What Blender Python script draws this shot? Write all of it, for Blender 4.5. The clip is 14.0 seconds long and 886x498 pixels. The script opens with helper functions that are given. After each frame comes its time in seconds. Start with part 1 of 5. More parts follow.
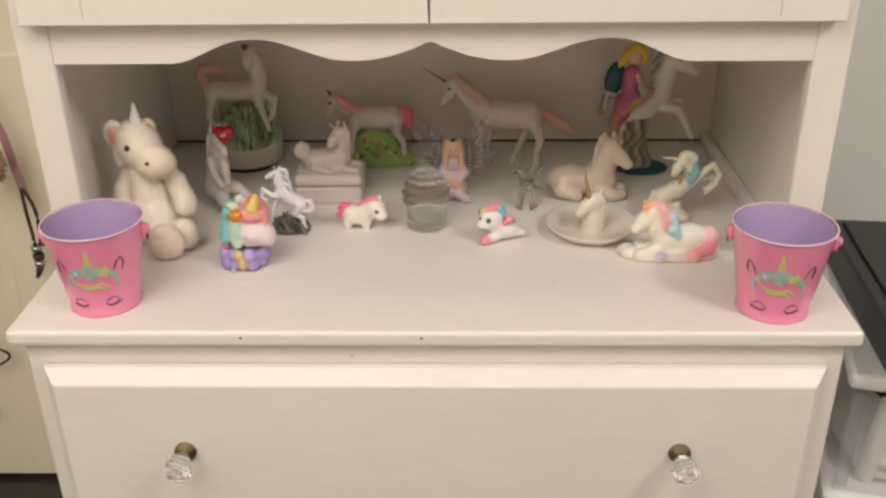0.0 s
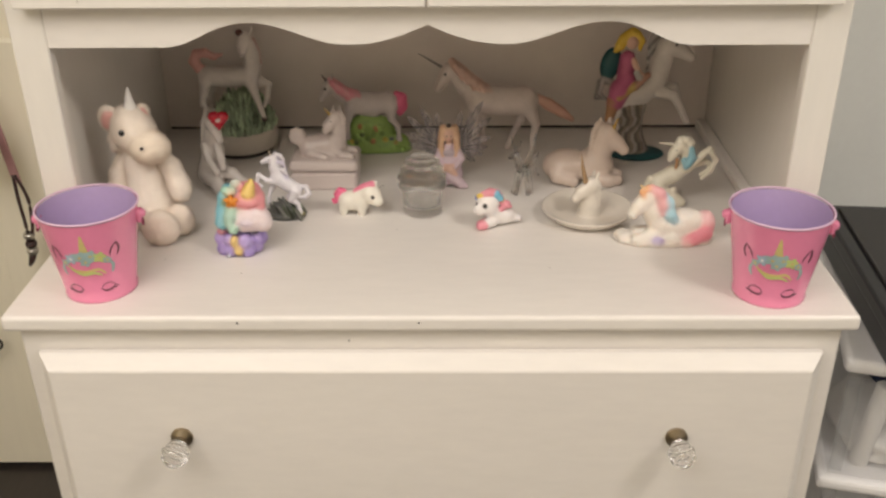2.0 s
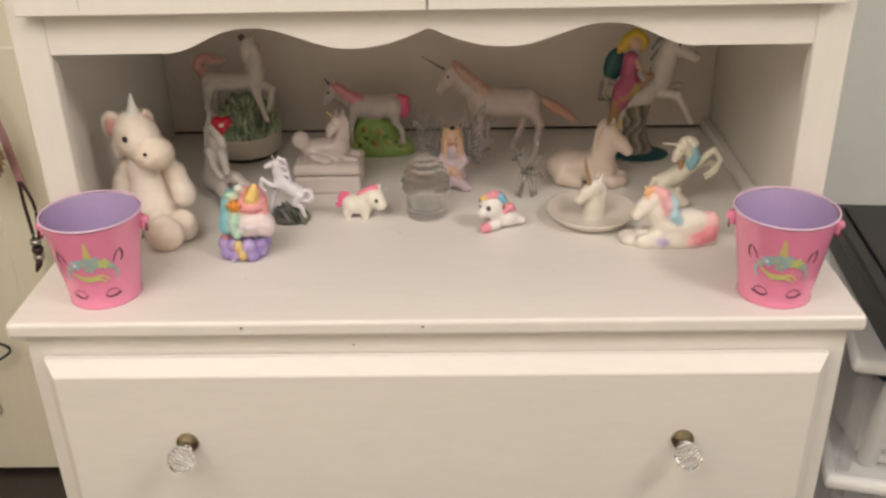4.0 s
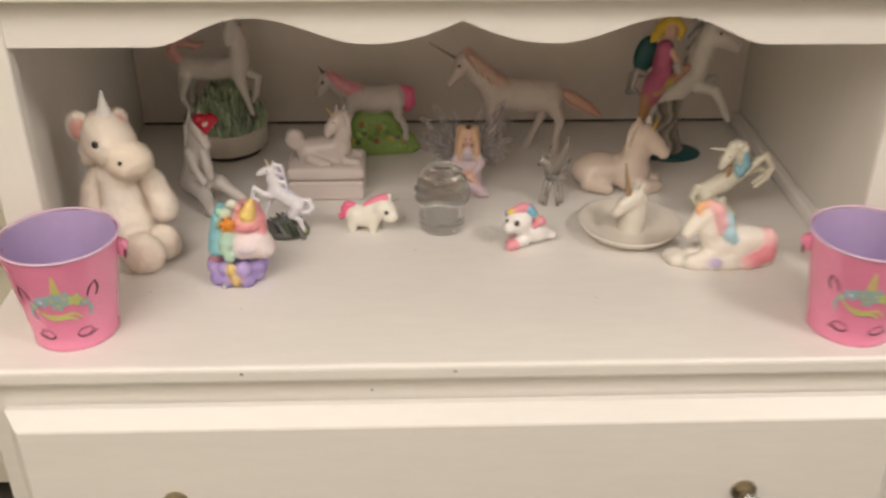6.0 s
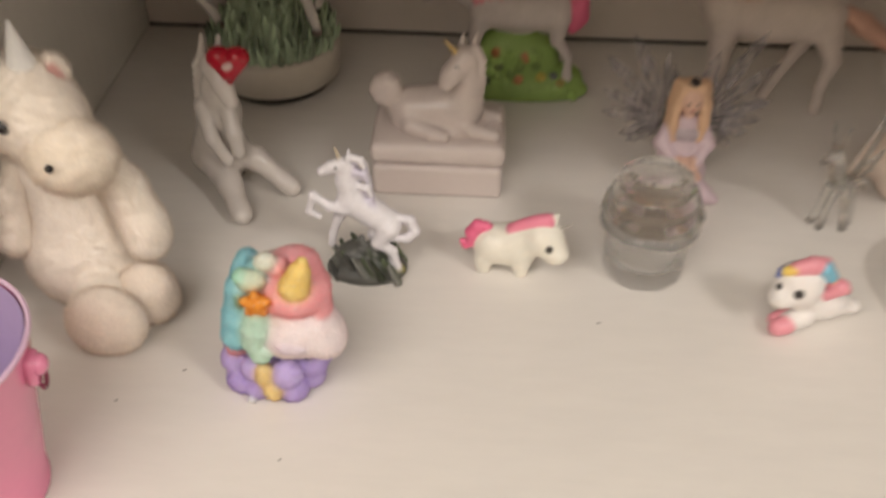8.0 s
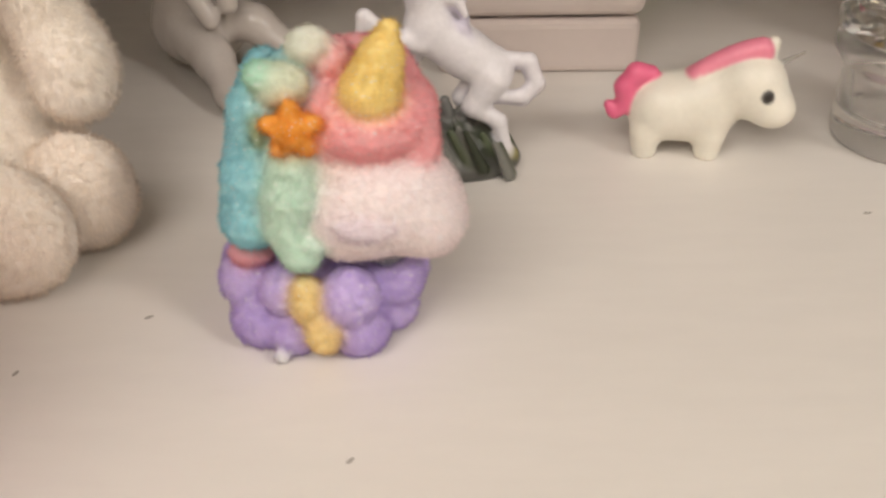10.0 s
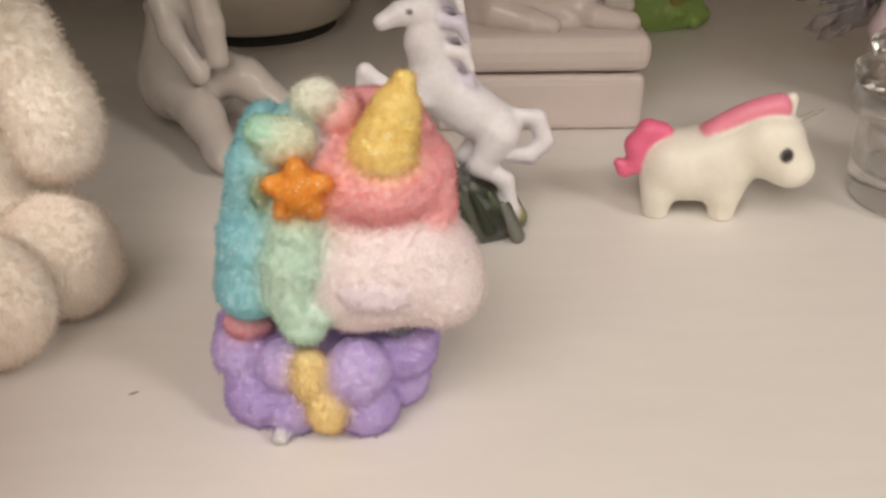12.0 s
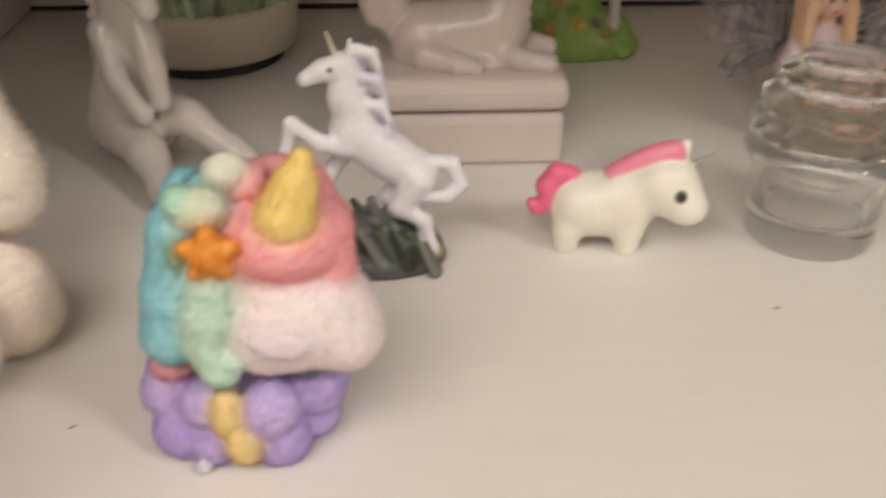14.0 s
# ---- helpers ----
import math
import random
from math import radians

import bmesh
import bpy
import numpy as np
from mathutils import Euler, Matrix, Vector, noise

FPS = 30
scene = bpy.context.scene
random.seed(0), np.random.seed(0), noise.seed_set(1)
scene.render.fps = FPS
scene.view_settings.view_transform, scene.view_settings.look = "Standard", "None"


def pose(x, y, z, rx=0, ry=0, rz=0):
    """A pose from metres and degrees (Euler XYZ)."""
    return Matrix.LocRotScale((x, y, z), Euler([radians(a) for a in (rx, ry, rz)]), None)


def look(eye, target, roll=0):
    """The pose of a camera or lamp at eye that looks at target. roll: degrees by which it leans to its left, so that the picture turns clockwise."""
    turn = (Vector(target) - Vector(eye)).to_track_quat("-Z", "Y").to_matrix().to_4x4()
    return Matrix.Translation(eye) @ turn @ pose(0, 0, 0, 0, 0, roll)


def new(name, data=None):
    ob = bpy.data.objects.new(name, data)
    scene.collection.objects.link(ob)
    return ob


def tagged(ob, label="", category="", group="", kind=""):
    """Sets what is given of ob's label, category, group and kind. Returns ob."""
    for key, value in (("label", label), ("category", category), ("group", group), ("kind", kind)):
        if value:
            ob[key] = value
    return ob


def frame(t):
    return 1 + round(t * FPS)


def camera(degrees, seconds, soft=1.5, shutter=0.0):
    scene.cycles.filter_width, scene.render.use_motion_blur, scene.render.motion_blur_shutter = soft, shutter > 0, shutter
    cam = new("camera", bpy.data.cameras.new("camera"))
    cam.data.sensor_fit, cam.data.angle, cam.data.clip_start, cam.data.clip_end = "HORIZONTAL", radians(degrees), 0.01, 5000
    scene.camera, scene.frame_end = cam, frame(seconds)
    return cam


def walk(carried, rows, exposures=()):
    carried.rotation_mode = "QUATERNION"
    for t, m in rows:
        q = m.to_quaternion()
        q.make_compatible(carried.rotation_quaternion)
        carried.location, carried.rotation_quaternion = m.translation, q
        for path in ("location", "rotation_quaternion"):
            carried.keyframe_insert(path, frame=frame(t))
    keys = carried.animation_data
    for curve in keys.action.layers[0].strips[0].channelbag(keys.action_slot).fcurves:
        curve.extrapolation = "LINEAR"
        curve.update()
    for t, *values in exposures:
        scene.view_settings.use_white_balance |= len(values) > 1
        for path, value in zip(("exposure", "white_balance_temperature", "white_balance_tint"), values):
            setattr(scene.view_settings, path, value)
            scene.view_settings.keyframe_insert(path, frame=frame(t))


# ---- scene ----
cam = camera(49.6, 14.0, 2.6, 0.8)
PATH = [
    (0, (0.036, -0.876, 1.348), (-0.008, 0.905, 0.439), -0.7),
    (0.5, (0.034, -0.875, 1.347), (-0.014, 0.901, 0.429), -0.8),
    (1, (0.027, -0.878, 1.344), (-0.014, 0.899, 0.426), -0.6),
    (1.5, (0.025, -0.876, 1.339), (-0.003, 0.899, 0.419), -0.4),
    (2, (0.029, -0.877, 1.341), (0.004, 0.895, 0.415), -0.5),
    (2.5, (0.03, -0.878, 1.338), (-0.001, 0.892, 0.409), -0.7),
    (5, (0.037, -0.86, 1.345), (-0.006, 0.914, 0.423), -1.4),
    (5.5, (0.018, -0.816, 1.334), (-0.016, 0.953, 0.402), -1.2),
    (6, (-0.049, -0.71, 1.332), (0.017, 1.022, 0.334), 0.4),
    (6.5, (-0.147, -0.598, 1.308), (0.01, 1.072, 0.219), -0.3),
    (7, (-0.158, -0.45, 1.281), (-0.094, 1.173, 0.114), -0.9),
    (7.5, (-0.115, -0.302, 1.249), (-0.143, 1.278, 0.023), 2.1),
    (8, (-0.123, -0.213, 1.208), (-0.187, 1.322, -0.072), 0.9),
    (8.5, (-0.147, -0.129, 1.104), (-0.218, 1.361, -0.228), -0.8),
    (8.7, (-0.151, -0.116, 1.072), (-0.254, 1.398, -0.231), -2.1),
    (10.8, (-0.213, -0.066, 0.978), (-0.157, 1.632, -0.077), -0.1),
    (11, (-0.209, -0.066, 0.979), (-0.161, 1.646, -0.054), -0.3),
    (11.5, (-0.206, -0.056, 0.973), (-0.15, 1.663, -0.046), 0.1),
    (12, (-0.206, -0.055, 0.974), (-0.15, 1.658, -0.057), 0.1),
    (12.5, (-0.197, -0.065, 0.983), (-0.133, 1.64, -0.061), -0.2),
    (13, (-0.204, -0.068, 0.981), (-0.14, 1.641, -0.057), -0.5),
    (13.5, (-0.202, -0.072, 0.987), (-0.139, 1.634, -0.054), 0.0),
    (14, (-0.185, -0.072, 1.002), (-0.087, 1.633, -0.039), 0.5),
]
walk(cam, [(t, look(eye, target, roll)) for t, eye, target, roll in PATH])


# ---- light ----
world = bpy.data.worlds.new("room_world")
scene.world = world
world.use_nodes = True
world.node_tree.nodes["Background"].inputs[0].default_value = (1.0, 0.85, 0.7, 1)
world.node_tree.nodes["Background"].inputs[1].default_value = 0.02


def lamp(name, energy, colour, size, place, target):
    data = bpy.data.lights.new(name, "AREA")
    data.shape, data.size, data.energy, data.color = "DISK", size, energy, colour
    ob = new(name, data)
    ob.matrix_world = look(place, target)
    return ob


lamp("ceiling_or_fill_lamp", 21.5, (1.0, 0.920, 0.850), 0.55, (1.30, -1.05, 2.38), (1.2, -0.9, 0.0))
# second lamp is an added wide fill for the left, not a known fixture
lamp("ceiling_or_fill_lamp", 32.5, (1.0, 0.920, 0.850), 1.7, (-0.75, -1.28, 2.26), (-0.7, -1.1, 0.0))


# ---- materials ----
def nodes_of(name, rough=0.5, metal=0.0):
    m = bpy.data.materials.new(name)
    m.use_nodes = True
    t = m.node_tree
    b = t.nodes["Principled BSDF"]
    b.inputs["Roughness"].default_value = rough
    b.inputs["Metallic"].default_value = metal
    return m, t, b


def coords(t, scale=(1, 1, 1)):
    c = t.nodes.new("ShaderNodeTexCoord")
    g = t.nodes.new("ShaderNodeMapping")
    g.inputs["Scale"].default_value = scale
    t.links.new(c.outputs["Object"], g.inputs["Vector"])
    return g.outputs["Vector"]


def noise_tex(t, vec, scale, detail=4.0, rough=0.55):
    n = t.nodes.new("ShaderNodeTexNoise")
    n.inputs["Scale"].default_value, n.inputs["Detail"].default_value = scale, detail
    n.inputs["Roughness"].default_value = rough
    t.links.new(vec, n.inputs["Vector"])
    return n.outputs["Fac"]


def ramp(t, fac, stops):
    r = t.nodes.new("ShaderNodeValToRGB")
    el = r.color_ramp.elements
    while len(el) < len(stops):
        el.new(0.5)
    for e, (p, c) in zip(el, stops):
        e.position, e.color = p, (*c, 1)
    t.links.new(fac, r.inputs["Fac"])
    return r.outputs["Color"]


def mix(t, a, b, fac, kind="MIX"):
    m = t.nodes.new("ShaderNodeMix")
    m.data_type, m.blend_type = "RGBA", kind
    for s, v in ((m.inputs[0], fac), (m.inputs[6], a), (m.inputs[7], b)):
        if isinstance(v, bpy.types.NodeSocket):
            t.links.new(v, s)
        else:
            s.default_value = v if isinstance(v, float) else (*v, 1)
    return m.outputs[2]


def bump(t, b, height, strength, distance):
    n = t.nodes.new("ShaderNodeBump")
    n.inputs["Strength"].default_value, n.inputs["Distance"].default_value = strength, distance
    t.links.new(height, n.inputs["Height"])
    t.links.new(n.outputs["Normal"], b.inputs["Normal"])


def plain(name, colour, rough=0.5, metal=0.0, vary=0.08, scale=30.0, relief=0.15, depth=0.001, stretch=(1, 1, 1), coat=0.0):
    """A surface of one colour with grain and blotches at two scales."""
    m, t, b = nodes_of(name, rough, metal)
    v = coords(t, stretch)
    big, fine = noise_tex(t, v, scale * 0.2), noise_tex(t, v, scale * 4)
    lo, hi = [tuple(min(1, c * (1 + s * vary)) for c in colour) for s in (-1, 1)]
    col = mix(t, ramp(t, big, [(0.3, lo), (0.7, hi)]), ramp(t, fine, [(0.3, lo), (0.7, hi)]), 0.4)
    t.links.new(col, b.inputs["Base Color"])
    rr = t.nodes.new("ShaderNodeMapRange")
    rr.inputs[3].default_value, rr.inputs[4].default_value = rough * 0.8, min(1, rough * 1.2)
    t.links.new(big, rr.inputs[0])
    t.links.new(rr.outputs[0], b.inputs["Roughness"])
    b.inputs["Coat Weight"].default_value = coat
    if relief:
        bump(t, b, fine, relief, depth)
    return m


def painted(name, rough, coat=0.0, vary=0.06, scale=60.0, relief=0.2, depth=0.0006, sheen=0.0, glitter=0.0, sub=0.0):
    """A figurine's finish: the colours that the maker laid on, over a fine grain."""
    m, t, b = nodes_of(name, rough)
    a = t.nodes.new("ShaderNodeAttribute")
    a.attribute_name = "paint"
    v = coords(t)
    n1, n2 = noise_tex(t, v, scale), noise_tex(t, v, scale * 8)
    c = mix(t, a.outputs["Color"], ramp(t, n1, [(0.3, (1 - vary * 2,) * 3), (0.7, (1, 1, 1))]), 1.0, "MULTIPLY")
    c = mix(t, c, ramp(t, n2, [(0.3, (1 - vary * 2,) * 3), (0.7, (1, 1, 1))]), 0.6, "MULTIPLY")
    t.links.new(c, b.inputs["Base Color"])
    b.inputs["Coat Weight"].default_value, b.inputs["Coat Roughness"].default_value = coat, 0.08
    b.inputs["Sheen Weight"].default_value = sheen
    if sub:
        b.inputs["Subsurface Weight"].default_value = sub
        b.inputs["Subsurface Radius"].default_value = (0.0010, 0.0008, 0.0007)
        b.inputs["Subsurface Scale"].default_value = 1.0
    if glitter:
        w = t.nodes.new("ShaderNodeTexVoronoi")
        w.inputs["Scale"].default_value = 1900
        t.links.new(v, w.inputs["Vector"])
        flake = t.nodes.new("ShaderNodeSeparateColor")
        t.links.new(w.outputs["Color"], flake.inputs[0])
        sp = ramp(t, flake.outputs[0], [(0.90, (rough,) * 3), (0.93, (0.10,) * 3)])
        t.links.new(sp, b.inputs["Roughness"])
        # glitter flakes are whitened too: part of their sparkle is painted into the colour
        t.links.new(mix(t, c, (0.93, 0.92, 0.92), ramp(t, flake.outputs[0], [(0.94, (0, 0, 0)), (0.97, (0.45,) * 3)])), b.inputs["Base Color"])
    bump(t, b, n2, relief, depth)
    return m


def clear(name, colour=(1, 1, 1), rough=0.02, ior=1.5, alpha=1.0):
    m, t, b = nodes_of(name, rough)
    b.inputs["Base Color"].default_value = (*colour, 1)
    b.inputs["Transmission Weight"].default_value = 1.0
    b.inputs["IOR"].default_value = ior
    b.inputs["Specular IOR Level"].default_value = 0.9
    b.inputs["Alpha"].default_value = alpha
    return m


WHITE_WOOD = plain("white_painted_wood", (0.80, 0.76, 0.715), 0.42, 0, 0.045, 14.0, 0.08, 0.0006, (0.5, 2.0, 2.0))
WHITE_UPRIGHT = plain("white_painted_upright", (0.80, 0.765, 0.71), 0.42, 0, 0.035, 14.0, 0.12, 0.0008, (2.2, 2.2, 0.35))
HUTCH_BACK = plain("white_painted_panel", (0.79, 0.715, 0.665), 0.55, 0, 0.05, 9.0, 0.15, 0.0006)
DARK_GAP = plain("shadow_gap_paint", (0.05, 0.045, 0.04), 0.8, 0, 0.2, 40)
WALL_PALE = plain("pale_wall_paint", (0.77, 0.78, 0.76), 0.7, 0, 0.03, 25.0, 0.2, 0.0006)
WALL_CREAM = plain("cream_wall_paint", (0.80, 0.74, 0.58), 0.7, 0, 0.03, 25.0, 0.2, 0.0006)
DOOR_CREAM = plain("cream_door_paint", (0.86, 0.81, 0.68), 0.45, 0, 0.03, 12.0, 0.1, 0.0006, (2, 2, 0.3))
CEILING = plain("ceiling_paint", (0.8, 0.79, 0.76), 0.8, 0, 0.03, 30.0, 0.3, 0.001)
FLOOR_DARK = plain("dark_floor_boards", (0.035, 0.028, 0.025), 0.35, 0, 0.3, 12.0, 0.3, 0.0008, (3, 0.4, 1))
BRASS = plain("aged_brass", (0.34, 0.28, 0.20), 0.3, 1.0, 0.25, 90.0, 0.1, 0.0003)
CRYSTAL = clear("cut_crystal", (0.99, 0.99, 0.99), 0.0, 1.45, 0.92)
JAR_GLASS = clear("thick_clear_glass", (0.99, 1.0, 0.995), 0.0, 1.45, 0.86)
LID_GLASS = clear("cut_clear_glass", (0.99, 1.0, 0.995), 0.0, 1.45, 0.93)
PINK_TIN = plain("glossy_pink_tin", (0.81, 0.26, 0.42), 0.24, 0, 0.04, 40.0, 0.03, 0.0002, coat=0.5)
DARK_PINK = plain("dark_rose_wire", (0.25, 0.03, 0.08), 0.35, 0, 0.1, 90)
LILAC_TIN = plain("lilac_tin_inside", (0.47, 0.36, 0.58), 0.4, 0, 0.05, 30.0, 0.03, 0.0002)
RIM_TIN = plain("pale_lilac_rim", (0.72, 0.50, 0.66), 0.28, 0, 0.05, 60.0, 0.03, 0.0002)
PRINT_BLACK = plain("dark_print", (0.05, 0.02, 0.03), 0.35, 0, 0.2, 200.0, 0)
PRINT_YELLOW = plain("yellow_print", (0.66, 0.53, 0.22), 0.35, 0, 0.15, 200.0, 0)
PRINT_TEAL = plain("teal_print", (0.36, 0.50, 0.50), 0.35, 0, 0.15, 200.0, 0)
PRINT_BLUE = plain("blue_print", (0.38, 0.50, 0.60), 0.35, 0, 0.15, 200.0, 0)
PRINT_WHITE = plain("white_print", (0.8, 0.78, 0.75), 0.35, 0, 0.05, 200.0, 0)
PRINT_GREEN = plain("lime_print", (0.54, 0.62, 0.22), 0.35, 0, 0.15, 200.0, 0)
BLACK_PLASTIC = plain("black_plastic", (0.012, 0.012, 0.014), 0.3, 0, 0.2, 60.0, 0.1, 0.0003)
BLACK_MATT = plain("dull_black_plastic", (0.030, 0.028, 0.027), 0.5, 0, 0.2, 60.0, 0.2, 0.0004)
WHITE_PLASTIC = plain("white_plastic", (0.80, 0.79, 0.79), 0.35, 0, 0.03, 40.0, 0.05, 0.0003)
CLEAR_PLASTIC = clear("frosted_clear_plastic", (0.62, 0.63, 0.64), 0.30, 1.3, 0.16)
CLEAR_PLASTIC.node_tree.nodes["Principled BSDF"].inputs["Transmission Weight"].default_value = 0.3
NAVY_CLOTH = plain("navy_cloth", (0.02, 0.03, 0.08), 0.9, 0, 0.2, 80.0, 0.4, 0.001)
WHITE_CLOTH = plain("white_cloth", (0.72, 0.70, 0.68), 0.9, 0, 0.06, 60.0, 0.5, 0.001)
STRAP_PINK = plain("dusty_pink_leather", (0.45, 0.25, 0.26), 0.5, 0, 0.12, 90.0, 0.3, 0.0005)
STRAP_DARK = plain("dark_brown_leather", (0.05, 0.025, 0.025), 0.45, 0, 0.2, 90.0, 0.3, 0.0005)
FUR_BROWN = plain("tan_fluffy_cloth", (0.42, 0.28, 0.16), 0.95, 0, 0.25, 80.0, 0.8, 0.003)
PEWTER = plain("pewter_metal", (0.5, 0.48, 0.46), 0.3, 1.0, 0.1, 90.0, 0.1, 0.0003)

BEAD_BLACK = plain("black_bead", (0.012, 0.010, 0.010), 0.18, 0, 0.2, 300.0, 0)
SATIN = painted("pearly_satin", 0.28, relief=0.1, vary=0.04, sheen=0.4)
GLAZE = painted("white_glazed_ceramic", 0.20, coat=0.0, relief=0.04, vary=0.03)
RESIN = painted("painted_resin", 0.42, relief=0.15, vary=0.06)
VINYL = painted("matt_vinyl", 0.38, relief=0.06, vary=0.03, sub=0.15)
PLUSH = painted("cream_plush", 0.95, relief=0.3, depth=0.001, vary=0.02, sheen=0.5, scale=110.0)
PILE, _t, _b = nodes_of("cream_pile", 0.95)
_a = _t.nodes.new("ShaderNodeAttribute")
_a.attribute_name = "paint"
_g, _m = _t.nodes.new("ShaderNodeBsdfTranslucent"), _t.nodes.new("ShaderNodeMixShader")
_m.inputs[0].default_value = 0.5
for _s, _e in ((_a.outputs["Color"], _b.inputs["Base Color"]), (_a.outputs["Color"], _g.inputs["Color"]), (_b.outputs[0], _m.inputs[1]), (_g.outputs[0], _m.inputs[2]), (_m.outputs[0], _t.nodes["Material Output"].inputs["Surface"])):
    _t.links.new(_s, _e)
SUGAR = painted("grainy_bath_bomb", 0.62, relief=0.35, depth=0.0006, vary=0.035, glitter=1.0, scale=240.0, sub=0.35)
FILM_WING, _t, _b = nodes_of("clear_wing_film", 0.36)
_v = coords(_t, (1, 1, 0.3))
_t.links.new(ramp(_t, noise_tex(_t, _v, 260), [(0.35, (0.10, 0.08, 0.085)), (0.62, (0.44, 0.40, 0.42))]), _b.inputs["Base Color"])
_t.links.new(ramp(_t, noise_tex(_t, _v, 190), [(0.38, (0.08,) * 3), (0.62, (0.46,) * 3)]), _b.inputs["Alpha"])
SPUN, _t, _b = nodes_of("spun_glass", 0.05)
_b.inputs["Base Color"].default_value = (0.92, 0.93, 0.92, 1)
_b.inputs["Transmission Weight"].default_value, _b.inputs["IOR"].default_value = 1.0, 1.45
_b.inputs["Alpha"].default_value = 0.75


# ---- building helpers ----
def part(name, bm, material, parent=None, label="", smooth=False):
    """One mesh object from a bmesh."""
    me = bpy.data.meshes.new(name)
    if smooth:
        for f in bm.faces:
            f.smooth = True
    bm.to_mesh(me)
    bm.free()
    for m in (material if isinstance(material, (list, tuple)) else [material]):
        me.materials.append(m)
    ob = new(name, me)
    ob.parent = parent
    if label:
        tagged(ob, label)
    return ob


def empty(name, place, turn=0.0, **tags):
    ob = new(name)
    ob.matrix_world = pose(*place, 0, 0, turn)
    return tagged(ob, **tags)


def box(lo, hi, bevel=0.0, segments=2, bm=None):
    bm = bm or bmesh.new()
    lo, hi = Vector(lo), Vector(hi)
    got = bmesh.ops.create_cube(bm, size=1, matrix=Matrix.Translation((lo + hi) / 2) @ Matrix.Diagonal((*(hi - lo), 1)))
    if bevel:
        edges = list({e for v in got["verts"] for e in v.link_edges})
        bmesh.ops.bevel(bm, geom=edges, offset=bevel, segments=segments, affect="EDGES", profile=0.5)
    return bm


def lathe(profile, segments=48, bm=None, place=(0, 0, 0), slot=0):
    """Turns (radius, height) pairs round the z axis; a radius of 0 closes the end."""
    bm = bm or bmesh.new()
    rings = []
    for r, z in profile:
        if r <= 1e-6:
            rings.append([bm.verts.new(Vector((0, 0, z)) + Vector(place))])
        else:
            rings.append([bm.verts.new(Vector((r * math.cos(2 * math.pi * i / segments), r * math.sin(2 * math.pi * i / segments), z)) + Vector(place)) for i in range(segments)])
    for a, b in zip(rings, rings[1:]):
        for i in range(segments):
            j = (i + 1) % segments
            q = [a[i % len(a)], a[j % len(a)], b[j % len(b)], b[i % len(b)]]
            q = [v for k, v in enumerate(q) if v not in q[:k]]
            if len(q) > 2:
                bm.faces.new(q).material_index = slot
    return bm


def tube(bm, points, radius, sides=8):
    """A round bar through the points, with its ends closed."""
    pts = [Vector(p) for p in points]
    rad = radius if isinstance(radius, (list, tuple)) else [radius] * len(pts)
    rings = []
    for i, p in enumerate(pts):
        d = (pts[min(i + 1, len(pts) - 1)] - pts[max(i - 1, 0)]).normalized()
        q = d.to_track_quat("Z", "Y")
        rings.append([bm.verts.new(p + q @ Vector((rad[i] * math.cos(2 * math.pi * k / sides), rad[i] * math.sin(2 * math.pi * k / sides), 0))) for k in range(sides)])
    for a, b in zip(rings, rings[1:]):
        for k in range(sides):
            bm.faces.new((a[k], a[(k + 1) % sides], b[(k + 1) % sides], b[k]))
    bm.faces.new(rings[0][::-1])
    bm.faces.new(rings[-1])
    return bm


def sweep(points, n=6):
    """More points along a smooth line through the given ones."""
    p = [Vector(q) for q in points]
    p = [2 * p[0] - p[1], *p, 2 * p[-1] - p[-2]]
    out = []
    for a, b, c, d in zip(p, p[1:], p[2:], p[3:]):
        for k in range(n):
            t = k / n
            out.append(0.5 * (2 * b + (c - a) * t + (2 * a - 5 * b + 4 * c - d) * t * t + (3 * b - a - 3 * c + d) * t ** 3))
    return out + [p[-2]]


def shade(colour, factor):
    return [v * factor for v in colour]


